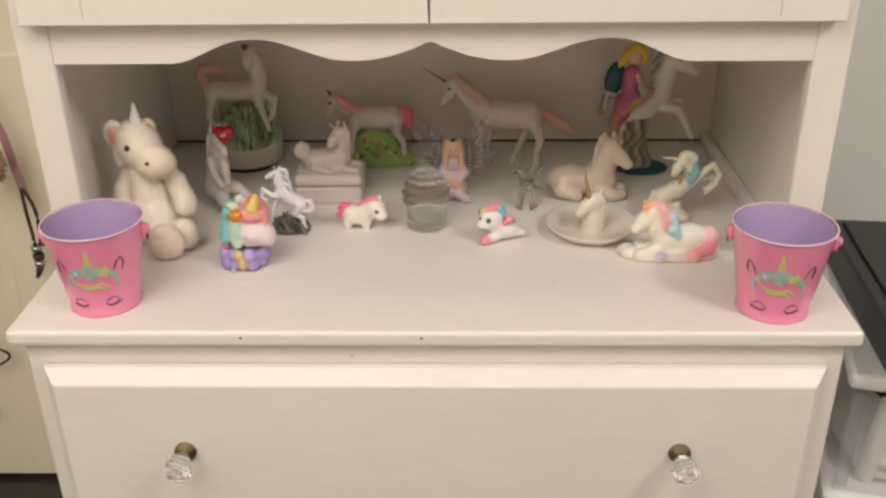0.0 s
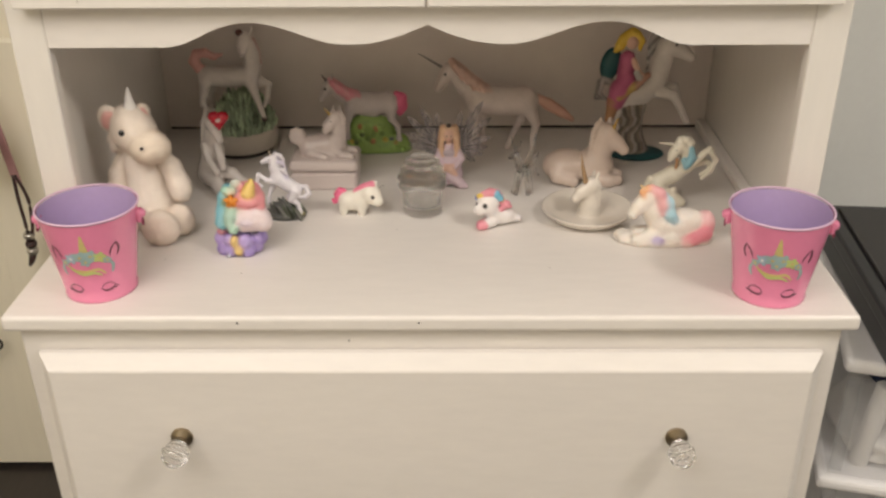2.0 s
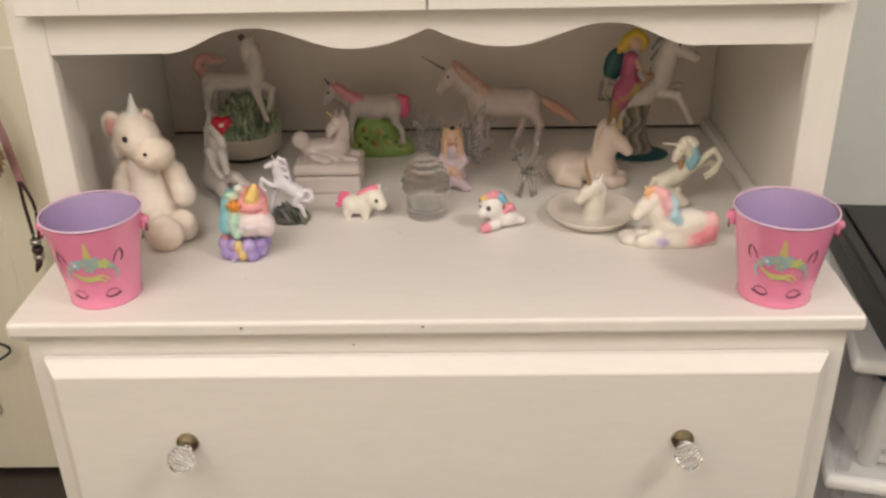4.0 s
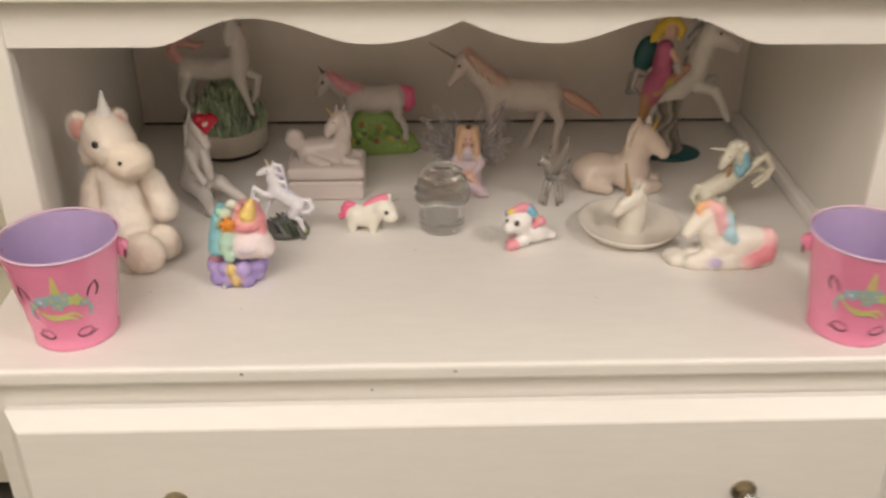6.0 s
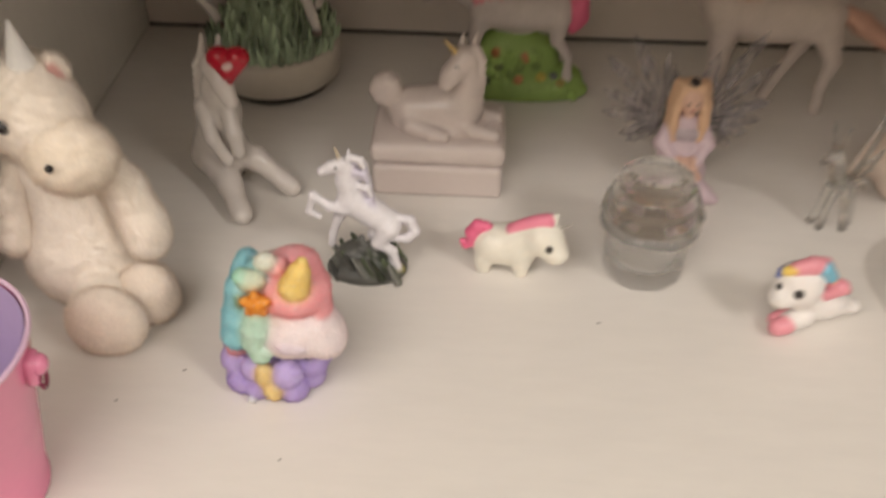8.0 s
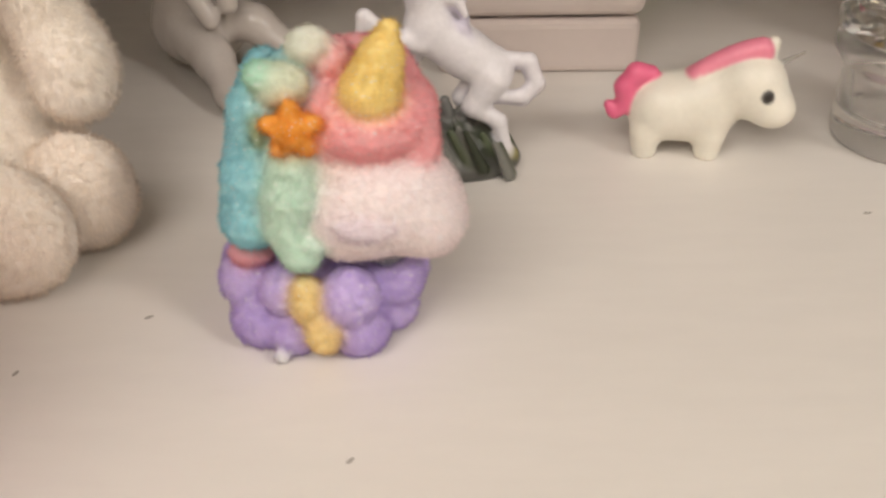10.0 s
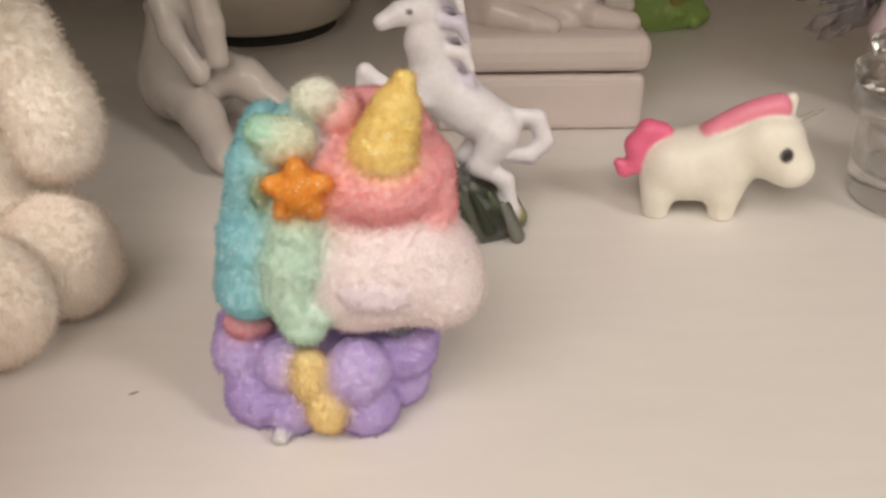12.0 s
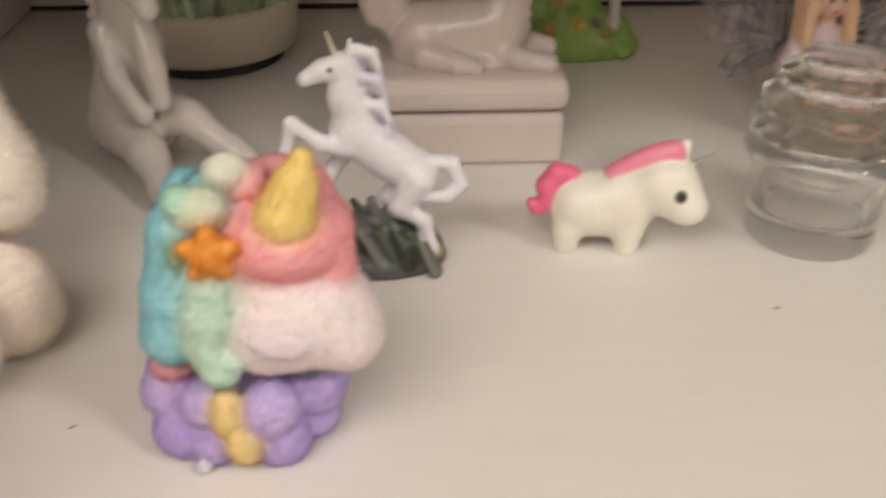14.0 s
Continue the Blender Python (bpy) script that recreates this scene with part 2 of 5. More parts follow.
class Sculpt:
    """A figure modelled from blended limbs and balls, in millimetres, as ONE skin with its paint."""

    def __init__(self):
        self.bits = []

    def limb(self, colour, *pts, k=2.0):
        for a, b in zip(pts, pts[1:]):
            self.bits.append(("limb", colour, k, np.array(a, float), np.array(b, float), None))
        return self

    def ball(self, colour, place, radii, turn=(0, 0, 0), k=2.0):
        radii = (radii,) * 3 if isinstance(radii, (int, float)) else radii
        rot = np.array(Euler([radians(a) for a in turn]).to_matrix())
        self.bits.append(("ball", colour, k, np.array(place, float), np.array(radii, float), rot))
        return self

    def reach(self, bit):
        kind, _, k, a, b, _ = bit
        if kind == "limb":
            return np.minimum(a[:3] - a[3], b[:3] - b[3]) - k, np.maximum(a[:3] + a[3], b[:3] + b[3]) + k
        return a - b.max() - k, a + b.max() + k

    def far(self, bit, p):
        kind, _, _, a, b, rot = bit
        if kind == "limb":
            ab = b[:3] - a[:3]
            h = np.clip(((p - a[:3]) @ ab) / max(ab @ ab, 1e-9), 0, 1)
            return np.linalg.norm(p - a[:3] - h[..., None] * ab, axis=-1) - (a[3] + (b[3] - a[3]) * h)
        q = (p - a) @ rot
        k0, k1 = np.linalg.norm(q / b, axis=-1), np.linalg.norm(q / b ** 2, axis=-1)
        return k0 * (k0 - 1) / np.maximum(k1, 1e-9)

    def build(self, name, material, voxel, place, turn=0.0, flat=True, rough=0.0, blend=0.5, size=1.0, fuzz=None, bald=None, parent=None, seed=5, pile=None, **tags):
        h = voxel
        lo = np.min([self.reach(b)[0] for b in self.bits], axis=0) - 3 * h
        hi = np.max([self.reach(b)[1] for b in self.bits], axis=0) + 3 * h
        n = np.ceil((hi - lo) / h).astype(int) + 1
        axes = [lo[i] + h * np.arange(n[i]) for i in range(3)]
        f = np.full(n, 50.0)
        for bit in self.bits:
            a, b = self.reach(bit)
            s = [slice(max(0, int((a[i] - lo[i]) / h) - 3), min(n[i], int((b[i] - lo[i]) / h) + 5)) for i in range(3)]
            p = np.stack(np.meshgrid(*[axes[i][s[i]] for i in range(3)], indexing="ij"), -1)
            d, old, k = self.far(bit, p), f[tuple(s)], bit[2]
            m = np.maximum(k - np.abs(d - old), 0) / k
            f[tuple(s)] = np.minimum(d, old) - m * m * k / 4
        if rough:
            g = np.random.default_rng(8).standard_normal(n)
            for _ in range(2):
                for ax in range(3):
                    g = (np.roll(g, 1, ax) + g * 2 + np.roll(g, -1, ax)) / 4
            f = f + g * (rough / max(g.std(), 1e-9))
        if flat:
            f = np.maximum(f, -axes[2][None, None, :] + 0.01)
        verts, quads = surface(f, lo, h)
        colour = np.zeros((len(verts), 3))
        total = np.zeros(len(verts))
        for bit in self.bits:
            w = 3.0 * np.exp(-np.clip(self.far(bit, verts), 0, 9) / 0.12) if bit[2] <= 0.3 else np.exp(-np.maximum(self.far(bit, verts), -3) / blend)
            colour += w[:, None] * np.array(bit[1])
            total += w
        colour /= np.maximum(total, 1e-30)[:, None]
        me = bpy.data.meshes.new(name)
        me.from_pydata((verts * 0.001 * size).tolist(), [], quads.tolist())
        if fuzz:
            # a short pile that stands on the skin and takes its light
            count, length, width = fuzz
            rng = np.random.default_rng(seed)
            normal = np.zeros(len(verts) * 3)
            me.vertex_normals.foreach_get("vector", normal)
            normal = normal.reshape(-1, 3)
            ok = np.nonzero((colour.sum(1) > 0.6) & (~bald(verts) if bald else True) & (verts[:, 2] > 0.5))[0]
            pick = rng.choice(ok, count)
            way = rng.normal(0, 0.6, (count, 3)) + np.array([0, 0, -0.5])
            way -= normal[pick] * (way * normal[pick]).sum(1)[:, None]
            way /= np.maximum(np.linalg.norm(way, axis=1), 1e-6)[:, None]
            way += normal[pick] * rng.uniform(0.3, 1.3, (count, 1))
            way /= np.linalg.norm(way, axis=1)[:, None]
            side = np.cross(normal[pick], way)
            side *= width / np.linalg.norm(side, axis=1)[:, None]
            root = verts[pick] + rng.uniform(-0.6, 0.6, (count, 3)) * h - normal[pick] * 0.2
            tip = root + way * (length * rng.uniform(0.5, 1.0, (count, 1)))
            first = len(verts)
            verts = np.vstack([verts, np.stack([root + side, root - side, tip], 1).reshape(-1, 3)])
            colour = np.vstack([colour, np.repeat(colour[pick] * rng.uniform(0.86, 1.16, (count, 1)), 3, 0)])
            lie = np.vstack([normal, np.repeat(normal[pick], 3, 0)])
            tris = first + np.arange(count * 3).reshape(-1, 3)
            bpy.data.meshes.remove(me)
            me = bpy.data.meshes.new(name)
            me.from_pydata((verts * 0.001 * size).tolist(), [], quads.tolist() + tris.tolist())
        me.polygons.foreach_set("use_smooth", [True] * len(me.polygons))
        if fuzz:
            me.normals_split_custom_set_from_vertices(lie.tolist())
        layer = me.color_attributes.new("paint", "FLOAT_COLOR", "POINT")
        layer.data.foreach_set("color", np.hstack([colour, np.ones((len(verts), 1))]).ravel())
        me.materials.append(material)
        if pile:
            me.materials.append(pile)
            me.polygons.foreach_set("material_index", [0] * len(quads) + [1] * len(tris))
        ob = new(name, me)
        if parent:
            ob.parent = parent
            return tagged(ob, **tags) if tags else ob
        ob.matrix_world = pose(*place, 0, 0, turn)
        return tagged(ob, **tags)


def surface(f, lo, h):
    """The zero surface of a field on a grid, as points and quads."""
    s = f < 0
    cut = [(slice(None, -1), slice(1, None))[b] for b in (0, 1)]
    corner = [(i, j, k) for i in (0, 1) for j in (0, 1) for k in (0, 1)]
    count = sum(s[cut[i], cut[j], cut[k]].astype(np.int8) for i, j, k in corner)
    cells = np.argwhere((count > 0) & (count < 8))
    index = np.full(count.shape, -1)
    index[tuple(cells.T)] = np.arange(len(cells))
    total, hits = np.zeros((len(cells), 3)), np.zeros(len(cells))
    for a in corner:
        for ax in range(3):
            if a[ax]:
                continue
            b = tuple(1 if i == ax else a[i] for i in range(3))
            fa, fb = f[tuple((cells + a).T)], f[tuple((cells + b).T)]
            on = (fa < 0) != (fb < 0)
            t = np.where(on, fa / np.where(fa == fb, 1, fa - fb), 0)
            p = np.array(a)[None, :] + t[:, None] * (np.array(b) - np.array(a))
            total += p * on[:, None]
            hits += on
    verts = lo + h * (cells + total / hits[:, None])
    quads = []
    for ax in range(3):
        u, w = (ax + 1) % 3, (ax + 2) % 3
        a = np.moveaxis(s, (ax, u, w), (0, 1, 2))[:-1, 1:-1, 1:-1]
        b = np.moveaxis(s, (ax, u, w), (0, 1, 2))[1:, 1:-1, 1:-1]
        ix = np.moveaxis(index, (ax, u, w), (0, 1, 2))
        e = np.argwhere(a != b)
        i, j, k = e.T
        q = np.stack([ix[i, j, k], ix[i, j + 1, k], ix[i, j + 1, k + 1], ix[i, j, k + 1]], 1)
        out = a[i, j, k]
        q[~out] = q[~out][:, ::-1]
        quads.append(q)
    return verts, np.vstack(quads)


def prism(outline, depth, bm=None, slot=0):
    """A flat outline in x and z, given thickness along y (front at 0)."""
    bm = bm or bmesh.new()
    front = [bm.verts.new((x, 0, z)) for x, z in outline]
    back = [bm.verts.new((x, depth, z)) for x, z in outline]
    bm.faces.new(front).material_index = slot
    bm.faces.new(back[::-1]).material_index = slot
    n = len(front)
    for i in range(n):
        bm.faces.new((front[(i + 1) % n], front[i], back[i], back[(i + 1) % n])).material_index = slot
    bmesh.ops.recalc_face_normals(bm, faces=bm.faces)
    return bm


# ---- room ----
TOP = 0.80          # height of the dresser's top
X0, X1, Y0, Y1, H = -1.7, 1.9, -2.6, 0.735, 2.45


def room():
    tagged(part("floor", box((X0 - 0.1, Y0 - 0.1, -0.1), (X1 + 0.1, Y1 + 0.1, 0)), FLOOR_DARK), "dark brown wooden floor boards", "floor", kind="structure")
    tagged(part("ceiling", box((X0 - 0.1, Y0 - 0.1, H), (X1 + 0.1, Y1 + 0.1, H + 0.1)), CEILING), "plain white painted ceiling", "ceiling", kind="structure")
    tagged(part("wall_north", box((X0 - 0.1, Y1, 0), (X1 + 0.1, Y1 + 0.1, H)), WALL_PALE), "pale grey painted wall behind the dresser", "wall", kind="structure")
    tagged(part("wall_south", box((X0 - 0.1, Y0 - 0.1, 0), (X1 + 0.1, Y0, H)), WALL_CREAM), "cream painted wall", "wall", kind="structure")
    tagged(part("wall_east", box((X1, Y0, 0), (X1 + 0.1, Y1, H)), WALL_PALE), "pale grey painted wall", "wall", kind="structure")
    tagged(part("wall_west", box((X0 - 0.1, Y0, 0), (X0, Y1, H)), WALL_CREAM), "cream painted wall", "wall", kind="structure")
    # a cream panelled closet door on the back wall beside the dresser
    door = empty("door_1", (-0.86, Y1 - 0.004, 0), label="cream painted panelled closet door, closed", category="door", kind="structure")
    part("door_leaf", box((-0.40, -0.034, 0.012), (0.40, 0, 2.04), 0.003), DOOR_CREAM, door)
    for x in (-0.2, 0.2):
        for lo, hi in ((0.16, 0.92), (1.06, 1.9)):
            bm = box((x - 0.15, -0.046, lo), (x + 0.15, -0.0345, hi), 0.006, 2)
            part("door_panel", bm, DOOR_CREAM, door)
    for x in (-0.45, 0.42):
        part("door_casing", box((x - 0.0, -0.05, 0), (x + 0.03, 0, 2.08), 0.006), DOOR_CREAM, door)


room()


# ---- dresser and hutch ----
def dresser():
    d = empty("dresser", (0, 0, 0), label="white painted wooden dresser crowded with unicorn figurines", category="dresser")
    bm = box((-0.464, 0.0, TOP - 0.019), (0.464, 0.60, TOP), 0.005, 3)
    part("tabletop", bm, WHITE_WOOD, d, smooth=False)
    bm = box((-0.452, 0.014, 0.06), (0.452, 0.59, TOP - 0.0195), 0.002, 1)
    part("body", bm, WHITE_WOOD, d)
    part("plinth", box((-0.44, 0.03, 0.0), (0.44, 0.58, 0.0595)), WHITE_WOOD, d)
    for lo, hi in ((0.482, 0.7525), (0.28, 0.474), (0.078, 0.272)):
        bm = bmesh.new()
        w, e = 0.431, 0.0130
        loops = []
        for y, i in ((0.0105, 0.001), (0.0105, 0), (0.0035, 0), (-0.0125, e), (-0.0135, e + 0.002)):
            loops.append([bm.verts.new((sx * (w - i), y, z)) for sx, z in ((-1, lo + i), (1, lo + i), (1, hi - i), (-1, hi - i))])
        for a, b in zip(loops, loops[1:]):
            for k in range(4):
                bm.faces.new((a[k], a[(k + 1) % 4], b[(k + 1) % 4], b[k]))
        bm.faces.new(loops[-1]), bm.faces.new(loops[0][::-1])
        box((-0.40, 0.0106, lo + 0.03), (0.40, 0.0139, hi - 0.03), bm=bm)
        bmesh.ops.recalc_face_normals(bm, faces=bm.faces)
        drawer = part("drawer", bm, WHITE_WOOD, d, "white drawer front with bevelled edge")
        z = (lo + hi) / 2 + 0.033 if lo > 0.4 else (lo + hi) / 2
        for x in (-0.281, 0.278):
            knob(drawer, x, -0.0135, z)
    # nail holes and a chip in the edge of the top
    for x, y, z, r in ((-0.206, -0.0004, 0.793, 0.0016), (-0.010, -0.0004, 0.793, 0.0015), (-0.088, 0.0138, 0.7615, 0.0011)):
        bm = bmesh.new()
        bmesh.ops.create_uvsphere(bm, u_segments=8, v_segments=5, radius=1, matrix=Matrix.Translation((x, y, z)) @ Matrix.Diagonal((r, 0.0008, r * 0.8, 1)))
        part("nail_hole", bm, DARK_GAP, d)
    rnd = random.Random(4)
    for x, y, a in ((-0.286, 0.158, 30), (-0.318, 0.133, 70), (-0.045, 0.212, 10), (-0.22, 0.098, 50), (0.14, 0.11, 20)):
        bm = bmesh.new()
        bmesh.ops.create_uvsphere(bm, u_segments=8, v_segments=5, radius=1, matrix=Matrix.Translation((x, y, TOP)) @ pose(0, 0, 0, 0, 0, a) @ Matrix.Diagonal((0.0014 + rnd.random() * 0.001, 0.0006, 0.0002, 1)))
        part("scuff_mark", bm, DIRT, d)
    return d


DIRT = plain("grey_scuff", (0.34, 0.31, 0.28), 0.8, 0, 0.2, 300)


def knob(parent, x, y, z):
    bm = lathe([(0, 0), (0.0125, 0), (0.0125, 0.003), (0.009, 0.005), (0.006, 0.007), (0.006, 0.012), (0.009, 0.014), (0.009, 0.0155), (0, 0.0155)], 28)
    bmesh.ops.transform(bm, matrix=pose(x, y, z, 90, 0, 0), verts=bm.verts)
    part("knob_rosette", bm, BRASS, parent, "aged brass knob base")
    bm = lathe([(0, 0.0157), (0.0075, 0.0157), (0.0105, 0.0185), (0.0105, 0.0205), (0.0135, 0.0240), (0.0155, 0.0310), (0.0140, 0.0385), (0.0095, 0.0435), (0, 0.0450)], 12)
    bmesh.ops.transform(bm, matrix=pose(x, y, z, 90, 0, 0), verts=bm.verts)
    part("crystal_knob", bm, CRYSTAL, parent, "faceted clear crystal knob")


def hutch():
    h = empty("hutch", (0, 0, TOP), label="white painted hutch with scalloped valance and doors", category="hutch")
    y, yb, top = 0.135, 0.577, 0.95
    for s in (-1, 1):
        part("side_panel", box((min(s * 0.428, s * 0.447), y + 0.0185, 0.001), (max(s * 0.428, s * 0.447), yb + 0.012, top)), WHITE_UPRIGHT, h)
        part("post", box((min(s * 0.409, s * 0.448), y, 0.001), (max(s * 0.409, s * 0.448), y + 0.018, top), 0.0015, 1), WHITE_UPRIGHT, h)
    part("back_panel", box((-0.4275, yb, 0.004), (0.4275, yb + 0.008, top)), HUTCH_BACK, h)
    # dark strip below the panel: the open gap's shade put in as colour
    part("back_gap_shade", box((-0.4275, yb + 0.0005, 0.0005), (0.4275, yb + 0.006, 0.0035)), DARK_GAP, h)
    part("shelf", box((-0.4275, y + 0.02, 0.30), (0.4275, yb - 0.0005, 0.318)), WHITE_WOOD, h)
    part("cleat", box((0.412, y + 0.019, 0.0008), (0.4275, yb - 0.001, 0.016), 0.003, 2), WHITE_WOOD, h, "low white cleat along the side")
    # the scalloped valance: two arches that meet in a point
    low, high = 0.2575, 0.2835
    pts = []
    for i in range(81):
        x = 0.4085 * i / 80
        if x > 0.283:
            z = low
        elif x > 0.190:
            z = high + (low - high) * (0.5 - 0.5 * math.cos(math.pi * (x - 0.190) / 0.093)) ** 1.25
        elif x > 0.086:
            z = high + (low + 0.002 - high) * (0.5 - 0.5 * math.cos(math.pi * (0.190 - x) / 0.104))
        else:
            z = low + 0.002 + (0.281 - low - 0.002) * (1 - math.cos(0.5 * math.pi * (0.086 - x) / 0.086)) ** 1.15
        pts.append((x, z))
    outline = [(-x, z) for x, z in pts[::-1]] + pts[1:]
    bm = bmesh.new()
    cols = [[bm.verts.new((x, y + 0.0005 + dy, zz)) for dy, zz in ((0, z), (0, 0.32), (0.0175, 0.32), (0.0175, z))] for x, z in outline]
    for a, b in zip(cols, cols[1:]):
        for k in range(4):
            bm.faces.new((a[k], b[k], b[(k + 1) % 4], a[(k + 1) % 4]))
    bm.faces.new(cols[0][::-1]), bm.faces.new(cols[-1])
    bmesh.ops.recalc_face_normals(bm, faces=bm.faces)
    part("valance", bm, WHITE_WOOD, h, "scalloped white valance board")
    for s in (-1, 1):
        lo, hi = sorted((s * 0.0012, s * 0.430))
        door = part("door", box((lo, y - 0.0205, 0.3040), (hi, y - 0.0015, top - 0.03), 0.0012, 1), WHITE_UPRIGHT, h)
        a, b = sorted((s * 0.0012 + s * 0.06, s * 0.36))
        part("door_panel", box((a, y - 0.0215, 0.36), (b, y - 0.0208, top - 0.09)), WHITE_UPRIGHT, door)
        x = s * 0.3605
        part("stile_joint", box((x - 0.0005, y - 0.0209, 0.310), (x + 0.0005, y - 0.0204, 0.36)), GREY_JOINT, door)
    part("top_board", box((-0.46, y - 0.02, top + 0.0005), (0.46, yb + 0.015, top + 0.02), 0.004), WHITE_WOOD, h)
    return h


GREY_JOINT = plain("paint_joint", (0.55, 0.52, 0.48), 0.6, 0, 0.1, 60)
dresser()
hutch()


# ---- the figures on the dresser's top ----
WHITE, CREAM, GREYW = (0.80, 0.77, 0.74), (0.78, 0.70, 0.60), (0.72, 0.68, 0.67)
PINK, HOT, ORANGE = (0.80, 0.32, 0.38), (0.84, 0.16, 0.30), (0.78, 0.34, 0.20)
GOLD, BLACK, RED = (0.55, 0.34, 0.10), (0.02, 0.015, 0.015), (0.50, 0.01, 0.03)
SKIN, BLUE, YELLOW = (0.74, 0.48, 0.37), (0.20, 0.50, 0.66), (0.84, 0.60, 0.12)
GRASS, DEEP, LIME = (0.07, 0.16, 0.06), (0.02, 0.07, 0.05), (0.20, 0.36, 0.05)
LILAC, MINT, STONE = (0.42, 0.30, 0.66), (0.46, 0.70, 0.54), (0.10, 0.10, 0.09)


def bucket(place, turn):
    b = empty("bucket", place, turn, label="glossy pink tin bucket with printed unicorn face", category="bucket", group="pink buckets")
    r0, r1, hh = 0.0385, 0.0540, 0.1045
    at = lambda z: r0 + (r1 - r0) * z / hh
    bm = lathe([(0, 0.003), (r0 - 0.002, 0.003), (r0 - 0.001, 0.0), (r0 + 0.0012, 0.0), (r0 + 0.0012, 0.003), (r0 + 0.0002, 0.005), (at(0.05), 0.05), (r1 - 0.0005, hh - 0.004)], 64)
    part("shell", bm, PINK_TIN, b, smooth=True)
    bm = lathe([(r1 - 0.002, hh - 0.003), (at(0.05) - 0.0015, 0.05), (r0 - 0.0005, 0.006), (r0 - 0.004, 0.005), (0, 0.005)], 64)
    part("lining", bm, LILAC_TIN, b, "lilac painted inside", smooth=True)
    ring = [(r1 + 0.0012 * math.cos(a), hh - 0.002 + 0.0012 * math.sin(a)) for a in [math.pi * 2 * i / 10 for i in range(11)]]
    part("rim", lathe(ring, 64), RIM_TIN, b, "rolled pale lilac rim", smooth=True)
    for s in (-1, 1):
        x = s * (at(hh - 0.018) + 0.002)
        bm = box((x - 0.003, -0.006, hh - 0.026), (x + 0.003, 0.006, hh - 0.010), 0.0025, 2)
        bmesh.ops.create_uvsphere(bm, u_segments=14, v_segments=8, radius=1, matrix=Matrix.Translation((x + s * 0.003, 0, hh - 0.016)) @ Matrix.Diagonal((0.0045, 0.0055, 0.0055, 1)))
        part("handle_bracket", bm, PINK_TIN, b, smooth=True)
        loop = [(x + s * 0.003, 0.004 * math.sin(u), hh - 0.025 + 0.005 * math.cos(u)) for u in [0.6 + 5.1 * k / 10 for k in range(11)]]
        part("handle_wire", tube(bmesh.new(), loop, 0.0011), DARK_PINK, b, "dark rose wire loop", smooth=True)
    # the printed face, laid on the tin: an angle in degrees and a height for each corner
    def decal(name, points, material, lift=0.0004):
        bm = bmesh.new()
        vs = []
        for a, z in points:
            t = radians(a - 90)
            r = at(z) + lift
            vs.append(bm.verts.new((r * math.cos(t), r * math.sin(t), z)))
        bm.faces.new(vs)
        bmesh.ops.triangulate(bm, faces=bm.faces)
        return part(name, bm, material, b)

    def stroke(name, pts, width, material, lift=0.0006):
        p = [Vector((x * 0.8, z * 1000)) for x, z in pts]
        p = [q.xy for q in sweep([(q.x, q.y, 0) for q in p], 4)]
        bm = bmesh.new()
        rows = []
        for i, q in enumerate(p):
            d = (p[min(i + 1, len(p) - 1)] - p[max(i - 1, 0)]).normalized()
            n = Vector((-d.y, d.x)) * width * (0.35 + 0.65 * math.sin(math.pi * (i + 0.5) / len(p)))
            row = []
            for s in (-1, 1):
                a, z = (q.x + s * n.x) / 0.8, (q.y + s * n.y) / 1000
                t, r = radians(a - 90), at(z) + lift
                row.append(bm.verts.new((r * math.cos(t), r * math.sin(t), z)))
            rows.append(row)
        for a, c in zip(rows, rows[1:]):
            bm.faces.new((a[0], a[1], c[1], c[0]))
        return part(name, bm, material, b)

    for s in (-1, 1):
        stroke("printed_eyelid", [(s * 13, 0.0195), (s * 18, 0.0160), (s * 26, 0.0160), (s * 35, 0.0205)], 0.95, PRINT_BLACK)
        for a, c in ((27, 30), (31, 35), (34, 39)):
            stroke("printed_lash", [(s * a, 0.0172), (s * c, 0.0140 + 0.0005 * (c - 30))], 0.7, PRINT_BLACK)
        stroke("printed_brow", [(s * 13, 0.0195), (s * 19, 0.0245), (s * 28, 0.0250), (s * 35, 0.0205)], 0.5, PRINT_BLACK)
        stroke("printed_ear", [(s * 31, 0.060), (s * 34, 0.068), (s * 41, 0.0745)], 0.75, PRINT_BLACK)
        stroke("printed_ear", [(s * 41, 0.0745), (s * 44, 0.066), (s * 41, 0.058)], 0.95, PRINT_BLACK)
    decal("printed_horn", [(-6, 0.066), (6, 0.066), (1, 0.089), (-1, 0.089)], PRINT_YELLOW)
    for k in range(3):
        stroke("printed_horn_line", [(-4 + k, 0.070 + k * 0.006), (4 - k, 0.072 + k * 0.006)], 0.4, PRINT_GREEN, 0.0008)
    flowers = ((-18, 0.060, 7.5, PRINT_BLUE), (-6, 0.062, 8.5, PRINT_TEAL), (7, 0.063, 8.5, PRINT_TEAL), (18, 0.060, 7.5, PRINT_GREEN), (0, 0.056, 7, PRINT_TEAL), (-27, 0.055, 5, PRINT_TEAL), (27, 0.055, 5, PRINT_TEAL))
    for i, (a, z, r, m) in enumerate(flowers):
        decal("printed_flower", [(a + r * (1 + 0.22 * math.cos(5 * u)) * math.cos(u), z + 0.00078 * r * (1 + 0.22 * math.cos(5 * u)) * math.sin(u)) for u in [2 * math.pi * j / 30 for j in range(30)]], m, 0.0005 + 0.0001 * i)
